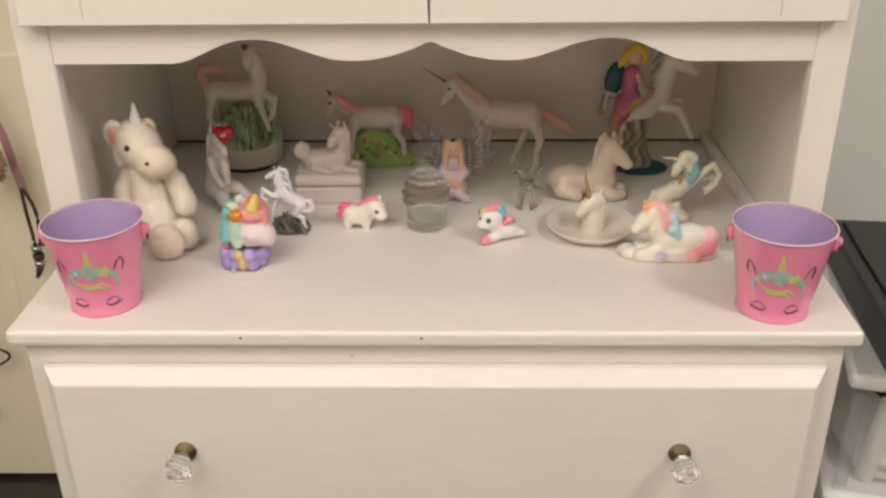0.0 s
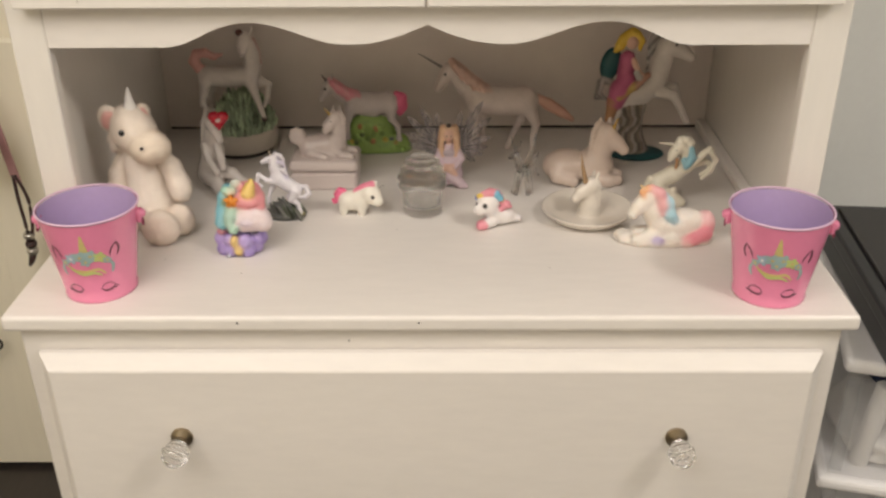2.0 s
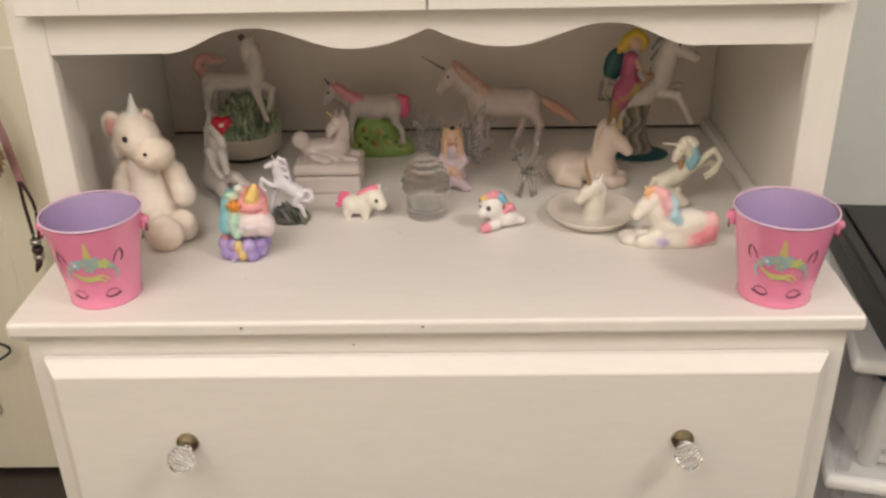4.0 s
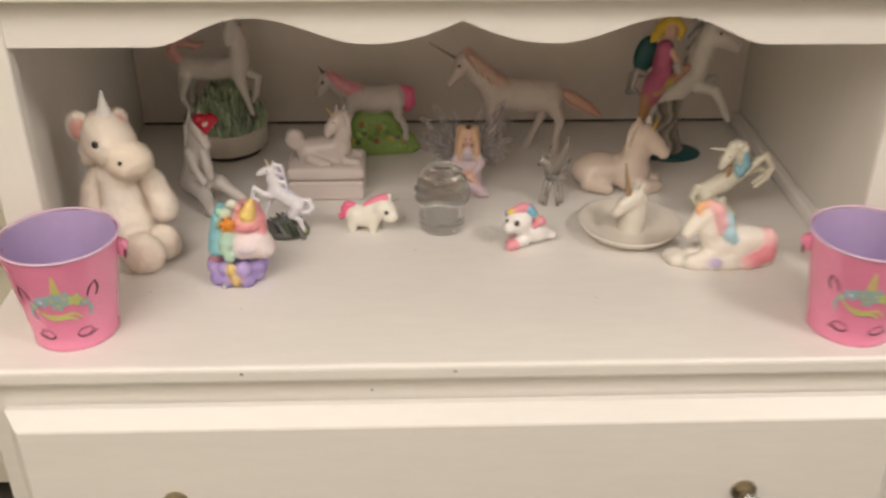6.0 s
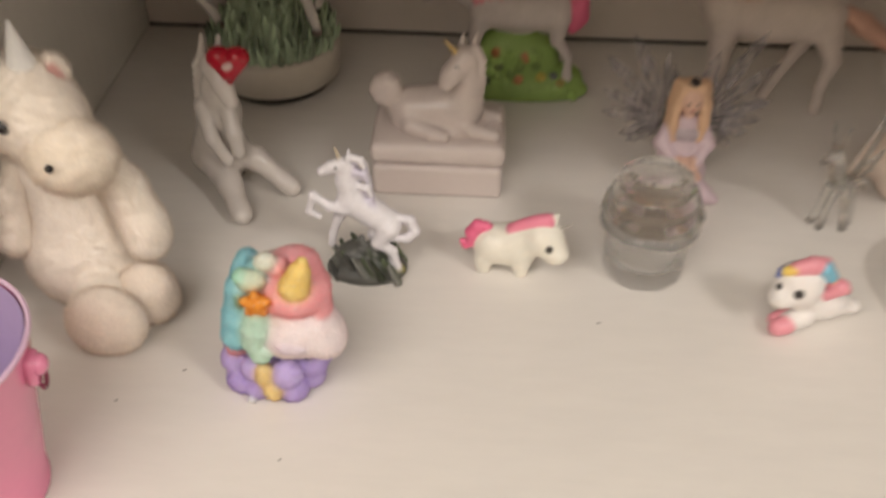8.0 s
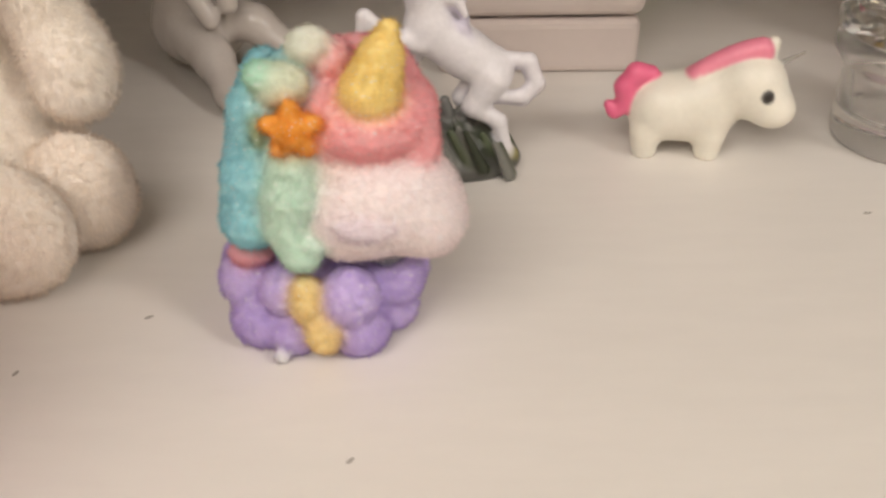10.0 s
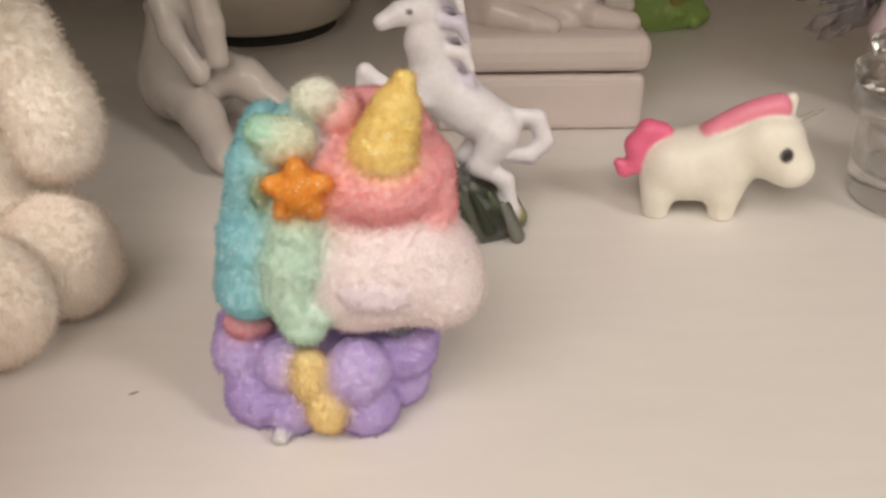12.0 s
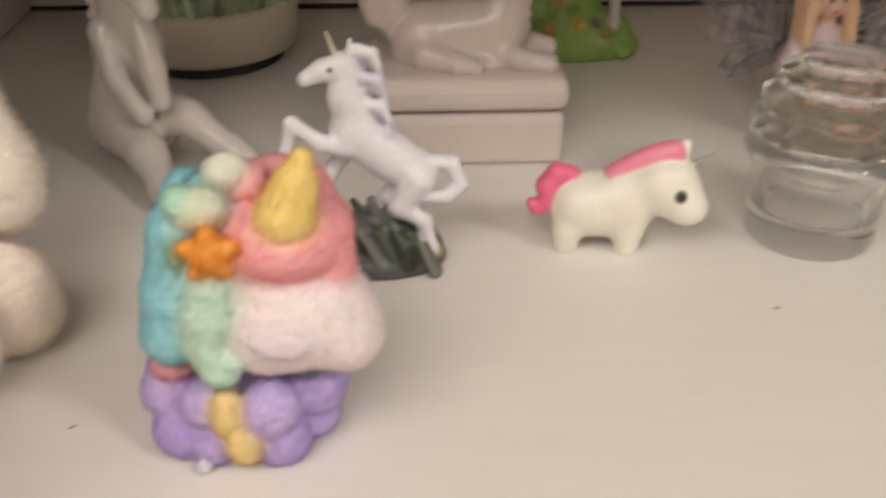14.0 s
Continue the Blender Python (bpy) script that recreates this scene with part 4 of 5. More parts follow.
    s.limb(pk, (-46, 2, 118, 6), (-57, 2, 121, 7.5), (-64, 2, 132, 7.5), (-59, 2, 143, 7), (-47, 2, 145, 6.5), (-34, 2, 139, 5), (-22, 2, 142, 2.2), k=2)
    for x, y, z in ((-41, -17, 52), (37, -25, 52)):
        s.ball((0.10, 0.06, 0.05), (x, y, z), (4.2, 4.2, 3.8), k=0.5)
    ob = s.build("foal_figure", RESIN, 1.1, (0.004, 0, 0.004), 0, flat=False, blend=0.6)
    ob.parent = m
    return m


def horse(s, c, head, poll, neck, chest, rump, legs, tail, mane, tailc, manec, thick=1.0):
    """A standing horse in profile: every joint is (x, z); legs are rows of joints."""
    t = thick
    p3 = lambda p, r, y=0: (p[0], y, p[1], r * t)
    mid = ((chest[0] + rump[0]) / 2, (chest[1] + rump[1]) / 2 - 2)
    s.limb(c, p3(chest, 17), p3(mid, 16), p3(rump, 17), k=6)
    s.limb(c, p3(chest, 13), p3(neck, 10), p3(poll, 8), k=5)
    s.limb(c, p3(poll, 8.5), ((poll[0] + head[0]) / 2, -2, (poll[1] + head[1]) / 2, 7 * t), p3(head, 4.8, -3), k=3)
    s.limb(c, (poll[0] + 3, -4, poll[1] + 6, 2.8), (poll[0] + 4, -5, poll[1] + 15, 1.0), k=1.2).limb(c, (poll[0] + 3, 4, poll[1] + 6, 2.8), (poll[0] + 5, 5, poll[1] + 14, 1.0), k=1.2)
    for i, leg in enumerate(legs):
        y = -9 * t if i % 2 == 0 else 8 * t
        rad = (9, 5.0, 3.4, 3.6)
        pts = [(q[0], y, q[1], rad[min(k, 3)] * t) for k, q in enumerate(leg)]
        s.limb(c, *pts, k=3)
    s.limb(tailc, *[(q[0], 0, q[1], r * t) for q, r in zip(tail, (4, 7, 6, 3))], k=1.5)
    # the mane: locks that part along the crest and fall down the near side of the neck
    crest = sweep([(q[0], 0, q[1]) for q in mane], 5)
    for i, q in enumerate(crest):
        tone = [0.8 * a + 0.2 * b for a, b in zip(manec, c)] if i % 2 else manec
        fall = (9 + 3 * (i % 3)) * t
        s.limb(tone, (q.x, -1, q.z, 4.0 * t), (q.x + 3 * t, -8 * t, q.z - 0.4 * fall, 3.6 * t), (q.x + 7 * t, -11.5 * t, q.z - fall, 1.8 * t), k=1.5)
    s.ball(BLACK, (poll[0] - 6, -9.0 * t, poll[1] - 4), (2.0, 1.6, 1.9), k=0.2)
    return s


def mound_horse(place, turn):
    c = (0.68, 0.61, 0.59)
    s = Sculpt()
    g1 = (0.30, 0.45, 0.12)
    s.ball(g1, (0, 0, 6), (60, 16, 16), k=5).ball(g1, (-3, 2, 28), (36, 14, 26), k=8).ball(g1, (-8, 2, 42), (22, 12, 15), k=8).ball(g1, (16, 2, 36), (16, 12, 17), k=8).ball(g1, (34, 2, 16), (20, 13, 12), k=6)
    rnd = random.Random(5)
    for i in range(60):
        x, z = rnd.uniform(-50, 50), rnd.uniform(4, 52)
        if z < 56 - abs(x) * 0.9:
            s.ball(shade(g1, rnd.uniform(0.7, 1.35)), (x, -12 + z * 0.06, z), rnd.uniform(2, 4), k=2.0)
    for x, z, col in ((-16, 42, RED), (6, 38, (0.66, 0.10, 0.08)), (2, 20, (0.65, 0.12, 0.10)), (30, 24, (0.10, 0.06, 0.20)), (-30, 20, YELLOW), (36, 18, (0.5, 0.3, 0.1)), (-14, 30, (0.05, 0.04, 0.04)), (20, 22, YELLOW), (-24, 18, (0.06, 0.05, 0.05))):
        s.ball(tuple(0.65 * p + 0.35 * q for p, q in zip(col, g1)), (x, -14.4 + z * 0.08, z), (3.2, 2.2, 3.2), k=1.0)
    horse(s, c, (-72, 84), (-60, 104), (-42, 90), (-22, 76), (24, 76), [
        [(-30, 72), (-34, 54), (-36, 40), (-36, 24)], [(-24, 74), (-28, 54), (-28, 36)],
        [(30, 70), (30, 54), (40, 40), (41, 22)], [(24, 72), (20, 54), (24, 40)]],
        [(38, 90), (46, 84), (48, 70), (42, 58)], [(-58, 112), (-48, 106), (-36, 97), (-20, 92)], HOT, PINK, 1.0)
    s.ball(HOT, (43, 0, 74), (10, 9, 16), (0, 0, 0), k=3)
    s.limb((0.12, 0.09, 0.09), (-64, -2, 110, 2.2), (-71, -3, 120, 0.8), k=0.5)
    return s.build("unicorn_on_mound_figurine", RESIN, 1.1, place, turn, blend=0.35, label="white unicorn with pink mane on green flowery mound", category="figurine")


def big_horse(place, turn):
    c = (0.70, 0.61, 0.57)
    s = Sculpt()
    horse(s, c, (-84, 100), (-68, 127), (-48, 106), (-26, 84), (42, 80), [
        [(-30, 72), (-30, 48), (-30, 22), (-30, 3)], [(-22, 72), (-18, 48), (-18, 22), (-18, 3)],
        [(50, 70), (60, 48), (56, 26), (57, 3)], [(42, 70), (40, 50), (30, 28), (20, 4)]],
        [(58, 86), (78, 74), (98, 62), (114, 50)], [(-64, 140), (-50, 130), (-34, 116), (-12, 100)], (0.70, 0.42, 0.33), (0.68, 0.45, 0.37), 1.28)
    s.limb((0.26, 0.23, 0.21), (-80, -2, 132, 2.2), (-112, -4, 152, 0.8), k=0.8)
    return s.build("standing_unicorn_figurine", RESIN, 1.2, place, turn, blend=0.6, label="tall white standing unicorn with peach mane and tail", category="figurine")


def cream_lying(place, turn):
    c = (0.74, 0.61, 0.52)
    s = Sculpt()
    s.ball(c, (-22, 4, 22), (34, 26, 23), k=6).ball(c, (14, 2, 22), (28, 24, 22), k=6)
    s.limb(c, (18, 0, 34, 19), (26, -2, 56, 15), (29, -3, 70, 13), k=7)
    s.limb(c, (30, -4, 72, 13), (43, -9, 60, 9.5), (52, -12, 51, 8), k=5)
    s.limb(c, (22, -1, 82, 4.5), (20, 0, 91, 2.2), k=2).limb(c, (33, 4, 82, 4.5), (34, 5, 90, 2.2), k=2)
    s.limb(c, (8, -14, 14, 10), (32, -22, 9, 8.5), (46, -16, 8, 8), k=5).limb(c, (22, 10, 12, 10), (48, 2, 9, 8), k=5)
    s.limb(c, (-36, -14, 14, 12), (-16, -24, 9, 8), k=5)
    for i in range(7):
        s.limb(c, (17 - i, -4, 84 - i * 8, 5), (10 - i, -10, 76 - i * 8, 3.5), k=3)
    s.limb((0.52, 0.32, 0.07), (37, -8, 80, 2.8), (42, -12, 96, 1.2), k=0.6)
    s.ball((0.3, 0.24, 0.2), (38, -14.4, 67), (2.2, 1, 1), (0, 30, 0), k=0.2)
    return s.build("lying_unicorn_figurine", GLAZE, 1.2, place, turn, blend=0.35, label="cream glazed lying unicorn with gold horn", category="figurine")


def ring_dish(place, turn):
    w = (0.74, 0.68, 0.60)
    d = empty("ring_dish", place, turn, label="ivory ceramic ring dish with unicorn bust", category="ring dish")
    CER = plain("ivory_dish_glaze", w, 0.2, 0, 0.03, 60.0, 0.03, 0.0003, coat=0.3)
    part("dish", lathe([(0, 0), (0.034, 0), (0.036, 0.002), (0.050, 0.006), (0.0575, 0.014), (0.0585, 0.0162), (0.0570, 0.0165), (0.048, 0.0095), (0.034, 0.0058), (0, 0.005)], 72), CER, d, smooth=True)
    s = Sculpt()
    s.limb(w, (2, 0, 4, 15), (3, 0, 18, 12.5), (2, 0, 38, 10), k=4)
    s.limb(w, (2, -1, 46, 11), (-9, -5, 38, 8), (-17, -8, 31, 6), k=4)
    s.limb(w, (8, -3, 54, 3.4), (11, -3, 64, 1.4), k=1.5).limb(w, (5, 5, 54, 3.4), (7, 6, 63, 1.4), k=1.5)
    for i in range(5):
        s.limb(w, (9, -2, 50 - i * 8, 5), (14, -3, 44 - i * 8, 3), k=2)
    s.limb((0.34, 0.22, 0.12), (-5, -5, 52, 3.6), (-10, -7, 72, 2.4), (-13, -8, 92, 0.8), k=0.5)
    s.ball((0.4, 0.36, 0.33), (-5, -11, 43), (1.8, 0.8, 0.8), k=0.2)
    ob = s.build("unicorn_bust", GLAZE, 1.0, (0, 0, 0), 0, blend=0.3)
    ob.parent = d
    return d


def lying_rainbow(place, turn):
    w = (0.85, 0.79, 0.71)
    s = Sculpt()
    for x, y, r in ((-48, -6, 10), (-32, -14, 11), (-14, -16, 10), (4, -15, 11), (22, -14, 11), (40, -8, 12), (48, 4, 10), (30, 12, 12), (0, 14, 12), (-30, 12, 11), (-52, 4, 8)):
        s.ball(w, (x, y, 5), (r + 3, r, 8), k=5)
    s.ball(w, (16, 0, 22), (34, 17, 20), k=8).limb(w, (-10, -2, 24, 15), (-22, -3, 44, 12), (-24, -3, 54, 11), k=8)
    s.limb(w, (-26, -4, 60, 11.5), (-38, -10, 50, 8.5), (-45, -13, 42, 7), k=4)
    s.limb(w, (-18, -12, 12, 8), (-40, -18, 9, 6), k=4).limb(w, (-8, 4, 10, 8), (-36, 0, 10, 6), k=4)
    p, b = (0.86, 0.46, 0.48), (0.44, 0.68, 0.76)
    s.limb(p, (-24, -6, 71, 5.5), (-15, -9, 66, 7), (-9, -11, 52, 6.5), (-9, -12, 42, 4), k=3)
    s.limb(b, (-10, -4, 64, 5), (-3, -9, 54, 7), (0, -13, 40, 6.5), (6, -14, 32, 4), k=3)
    s.limb((0.88, 0.46, 0.22), (-28, -7, 72, 4.5), (-36, -10, 69, 3), (-33, -12, 63, 2), k=2)
    s.limb((0.8, 0.6, 0.3), (-32, -6, 70, 2.5), (-38, -8, 77, 1), k=1)
    s.limb((0.86, 0.30, 0.36), (48, -4, 22, 8), (44, -13, 15, 9), (30, -19, 10, 7), (20, -20, 7, 5), k=3)
    s.ball((0.86, 0.52, 0.52), (46, 0, 24), (12, 14, 15), k=5)
    s.ball((0.58, 0.48, 0.74), (-14, -23, 9), (7, 4, 5), k=2)
    s.ball((0.2, 0.14, 0.12), (-33, -14.6, 57), (2, 1, 1.2), k=0.2)
    return s.build("lying_unicorn_figurine", SUGAR, 1.0, place, turn, blend=1.4, rough=0.1, label="white lying unicorn with pink and blue mane", category="figurine")


def rearing_cream(place, turn):
    c = (0.76, 0.71, 0.58)
    s = Sculpt()
    s.ball(c, (0, 0, 4), (28, 16, 7), k=3).limb(c, (-14, 0, 32, 8), (-2, -2, 22, 7), (10, -4, 14, 7), (22, -6, 7, 7), k=4).ball(c, (8, 0, 12), (14, 11, 10), k=4).limb(c, (10, -2, 26, 5), (6, 0, 14, 7), k=4)
    s.limb(c, (-15, 0, 38, 12), (8, 0, 50, 12), (26, 0, 64, 11), k=6)
    s.limb(c, (-16, -6, 34, 8), (-14, -9, 20, 4.6), (-8, -10, 8, 4), k=3)
    s.limb(c, (25, 0, 72, 9.5), (22, -2, 88, 9), (14, -3, 96, 9), k=5)
    s.limb(c, (11, -4, 96, 9), (3, -8, 86, 6.8), (-1, -10, 78, 5), k=3)
    s.limb(c, (31, -6, 66, 6.5), (46, -8, 84, 4.6), (54, -9, 92, 4), (65, -9, 76, 3.6), (60, -9, 60, 3.2), (48, -9, 48, 3), k=2.5)
    s.limb(c, (32, 5, 62, 6.5), (54, 3, 68, 4.4), (63, 2, 64, 3.6), (56, 1, 54, 3), (48, 0, 50, 2.6), k=2.5)
    for i in range(8):
        a = radians(120 - i * 26)
        s.ball((0.80, 0.76, 0.64), (17 + 11 * math.cos(a), -4 + (i % 2) * 3, 98 + 8 * math.sin(a)), (5.5, 6, 5), k=2)
    s.limb((0.25, 0.48, 0.56), (28, -8, 92, 4.5), (30, -10, 80, 6), (24, -13, 70, 5.5), k=2).limb((0.30, 0.52, 0.58), (18, -12, 76, 4), (22, -13, 66, 4), k=2)
    s.limb((0.50, 0.28, 0.14), (9, -10, 76, 2.6), (8, -11, 64, 2), k=1)
    s.limb(c, (2, -6, 99, 2.2), (-20, -10, 103, 0.9), k=0.6)
    s.limb(c, (-26, 0, 44, 4), (-30, 0, 30, 4), (-22, -2, 16, 3), k=2)
    s.ball((0.1, 0.08, 0.06), (6, -13.0, 92), (1.6, 0.9, 1.3), k=0.2)
    return s.build("rearing_unicorn_figurine", RESIN, 1.0, place, turn, blend=0.4, size=0.89, label="cream rearing unicorn figurine with blue mane", category="figurine", group="rearing unicorns")


def rider(place, turn):
    c = (0.72, 0.67, 0.63)
    s = Sculpt()
    teal = (0.012, 0.085, 0.095)
    s.ball(teal, (2, 0, 3), (44, 30, 8), k=3)
    for i in range(22):
        # a wound pillar of pale and dark strands
        a, tone = i * 2 * math.pi / 22, ((0.38, 0.34, 0.30), (0.13, 0.11, 0.09), (0.25, 0.20, 0.16))[i % 3]
        s.limb(tone, *[(-4 - 12 * u + (24 - 9 * math.sin(math.pi * u)) * math.cos(a + 1.8 * u + 0.35 * math.sin(11 * u)), (19 - 7 * math.sin(math.pi * u)) * math.sin(a + 1.8 * u + 0.35 * math.sin(11 * u)), 5 + 78 * u, 3.6) for u in [q / 9 for q in range(10)]], k=0.8)
    s.limb(c, (-24, 0, 94, 19), (2, 0, 106, 19), (22, 0, 124, 18), k=7)
    s.limb(c, (24, -4, 138, 17), (28, -6, 156, 15), (32, -8, 172, 14), k=6)
    s.limb(c, (36, -9, 182, 14), (53, -13, 173, 10.5), (69, -15, 163, 7.5), k=5)
    s.limb(c, (26, -4, 196, 3), (24, -4, 206, 1.2), k=1.5).ball(BLACK, (44, -22.0, 183), (2.2, 1.4, 2), k=0.3)
    s.limb(c, (28, -9, 106, 10), (50, -13, 102, 7), (62, -15, 82, 5), (73, -16, 60, 4.6), k=4)
    s.limb(c, (30, 8, 106, 9), (54, 8, 110, 6), (62, 8, 92, 4.6), k=3)
    s.limb(c, (-28, -8, 88, 12), (-40, -12, 70, 7), (-34, -12, 50, 5), k=4).limb(c, (-22, 8, 84, 12), (-26, 8, 62, 6), k=4)
    for i in range(8):
        s.limb((0.24, 0.23, 0.22) if i % 2 else (0.56, 0.52, 0.50), (22 + i * 0.5, 2, 199 - i * 8, 4.5), (11 + i * 0.4, -3, 191 - i * 8, 3.5), (6, -6, 181 - i * 8, 2), k=1.2)
    for i in range(5):
        s.limb((0.14, 0.13, 0.13) if i % 2 else (0.5, 0.47, 0.46), (-40, -4 + i * 3, 120 - i, 4), (-58 - i, -6 + i * 3, 126 - i * 2, 3.6), (-62 - i, -7 + i * 3, 104 - i * 3, 3), (-50, -8 + i * 3, 92, 2), k=1.2)
    # the rider, as plain shapes: gown, cape, bodice, hair
    pk = (0.54, 0.13, 0.25)
    s.limb(pk, (-24, -12, 126, 14), (-34, -18, 112, 15), (-40, -18, 94, 12), k=4).limb((0.50, 0.27, 0.14), (-42, -20, 96, 10), (-48, -18, 66, 6), k=4)
    s.limb(pk, (-25, -8, 132, 13), (-24, -8, 160, 11), k=4)
    s.limb((0.52, 0.37, 0.12), (-14, -24, 120, 6), (-36, -28, 104, 5), k=3).limb((0.48, 0.27, 0.2), (6, -20, 136, 5), (-12, -24, 120, 6), k=3)
    s.ball(teal, (-48, 0, 148), (15, 11, 26), (0, 12, 0), k=3)
    s.limb(SKIN, (-16, -16, 158, 4.5), (-9, -20, 142, 4), (2, -20, 132, 3.4), k=2).limb((0.5, 0.48, 0.46), (-11, -22, 140, 5), (-6, -22, 132, 5), k=1)
    s.ball(SKIN, (-20, -13, 184), (8.5, 8, 10), k=2)
    hr = (0.76, 0.52, 0.06)
    s.limb(hr, (-19, -6, 196, 9.5), (-31, -7, 188, 8.5), (-38, -10, 178, 7.5), (-43, -12, 172, 4), k=2).limb(hr, (-13, -8, 195, 7.5), (-6, -10, 186, 6), (-8, -12, 174, 3), k=2)
    return s.build("rider_on_horse_figurine", RESIN, 1.25, place, turn, blend=0.5, size=0.94, label="figurine of gowned rider on rearing white horse", category="figurine")


def wing(side, rnd):
    """One clear wing in one piece: jagged feathers fanned out from a shared root."""
    outline = [Vector((0.002, 0, -0.008))]
    for i in range(7):
        a = radians(-6 + 19 * i + rnd.uniform(-4, 4))
        a = radians(118) - a
        n = (0.034, 0.042, 0.050, 0.060, 0.072, 0.078, 0.056)[i] * rnd.uniform(0.92, 1.05)
        d, u = Vector((math.sin(a), 0, math.cos(a))), Vector((math.cos(a), 0, -math.sin(a)))
        edge = ((0.42, 0.0048), (0.58, 0.0034), (0.64, 0.0060), (0.78, 0.0030), (0.84, 0.0044), (1.0, 0.0004))
        outline += [d * n * q + u * w for q, w in edge] + [d * n * q - u * w for q, w in edge[-2::-1]]
    outline.append(Vector((-0.004, 0, 0.010)))
    hub = Vector((0.004, 0, 0.002))
    bm = bmesh.new()
    bend = lambda p, dy: (side * p.x, dy + 0.006 * (p.length / 0.09) ** 2, p.z)
    front = [bm.verts.new(bend(p, -0.0004)) for p in outline]
    back = [bm.verts.new(bend(p, 0.0004)) for p in outline]
    h0, h1 = bm.verts.new(bend(hub, -0.0008)), bm.verts.new(bend(hub, 0.0008))
    m = len(outline)
    for i in range(m):
        k = (i + 1) % m
        bm.faces.new((h0, front[i], front[k]))
        bm.faces.new((h1, back[k], back[i]))
        bm.faces.new((front[i], back[i], back[k], front[k]))
    bmesh.ops.recalc_face_normals(bm, faces=bm.faces)
    bmesh.ops.transform(bm, matrix=Matrix.Translation((side * 0.007, 0.010, 0.044)), verts=bm.verts)
    return bm


def fairy(place, turn):
    s = Sculpt()
    gown, hair = (0.66, 0.52, 0.57), (0.72, 0.47, 0.30)
    s.ball(gown, (0, -6, 16), (22, 20, 17), k=5).limb(gown, (4, -20, 16, 12), (18, -30, 8, 7), (26, -32, 5, 4), k=4).limb(gown, (-6, -18, 12, 11), (-14, -24, 6, 7), k=4)
    s.limb(SKIN, (-10, -18, 30, 5), (2, -28, 32, 5), (10, -26, 22, 4), k=2).limb(SKIN, (10, -16, 30, 5), (0, -27, 31, 4.5), k=2)
    s.limb(gown, (0, -2, 30, 12), (0, -2, 50, 10), (0, -2, 58, 10), k=4).ball((0.50, 0.42, 0.46), (0, -10, 52), (10, 5, 6), k=2)
    s.limb(SKIN, (0, -3, 62, 5), (0, -4, 70, 5), k=2).ball(SKIN, (0, -6, 80), (9, 9, 11), k=2)
    s.ball(gown, (0, -4, 32), (20, 15, 18), k=4)
    for sx in (-1, 1):
        s.limb(gown, (sx * 11, -3, 60, 5.5), (sx * 18, -8, 42, 6.5), (sx * 9, -20, 33, 5), k=2.5).limb(SKIN, (sx * 8, -21, 34, 3.4), (sx * 1, -24, 35, 3.4), k=1.5)
    s.ball(hair, (0, 0, 84), (13, 11, 12), k=3)
    for sx in (-1, 1):
        for j in range(3):
            s.limb(hair, (sx * (6 + j * 2), -4 + j * 3, 90, 5), (sx * (11 + j), -7 + j * 3, 74, 4.6), (sx * (12 + j), -9 + j * 3, 60, 3.8), (sx * (10 + j), -11 + j * 3, 48, 2), k=1.5)
    s.ball((0.03, 0.02, 0.02), (0, -6, 96), (4, 4, 3), k=0.5)
    for sx in (-1, 1):
        s.ball((0.1, 0.06, 0.05), (sx * 3.5, -14.6, 81), (1.5, 0.8, 0.9), k=0.1)
    s.ball((0.5, 0.1, 0.1), (0, -14.8, 75), (1.6, 0.8, 0.8), k=0.1)

    fig = s.build("fairy_figurine", RESIN, 0.95, place, turn, blend=0.35, size=0.88, label="sitting fairy figurine with clear jagged wings", category="figurine")
    rnd = random.Random(2)
    for side in (-1, 1):
        part("wing", wing(side, rnd), FILM_WING, fig, "clear jagged feathered wing")
    return fig


def glass_jar(place, turn):
    j = empty("glass_jar", place, turn, label="clear thick glass jar with tiered glass lid", category="jar")
    out = [(0, 0), (0.0235, 0), (0.0255, 0.0015), (0.0262, 0.004), (0.0262, 0.030), (0.0295, 0.035), (0.0315, 0.0385), (0.0305, 0.0425), (0.0275, 0.044)]
    inner = [(0.0245, 0.044), (0.0225, 0.040), (0.0222, 0.016), (0.020, 0.013), (0, 0.0125)]
    part("jar_body", lathe(out + inner, 36), JAR_GLASS, j, smooth=True)
    lid = [(0, 0.0445), (0.0270, 0.0445), (0.0318, 0.0470), (0.0312, 0.0505), (0.0262, 0.0530), (0.0246, 0.0545), (0.0282, 0.0570), (0.0276, 0.0608), (0.0222, 0.0632), (0.0210, 0.0645), (0.0236, 0.0670), (0.0226, 0.0708), (0.0176, 0.0735), (0.0160, 0.0748), (0.0150, 0.0775), (0.008, 0.0790), (0, 0.0793)]
    bm = lathe(lid, 22)
    for v in bm.verts:
        # each tier is cut into broad facets, proud and low by turns
        i = round(11 * math.atan2(v.co.y, v.co.x) / math.pi)
        k = 1 + 0.022 * (1 if i % 2 else -1) if math.hypot(v.co.x, v.co.y) > 0.012 and v.co.z > 0.0446 else 1
        v.co.x, v.co.y = v.co.x * k, v.co.y * k
    part("jar_lid", bm, LID_GLASS, j, "tiered clear glass lid cut into lobes")
    return j


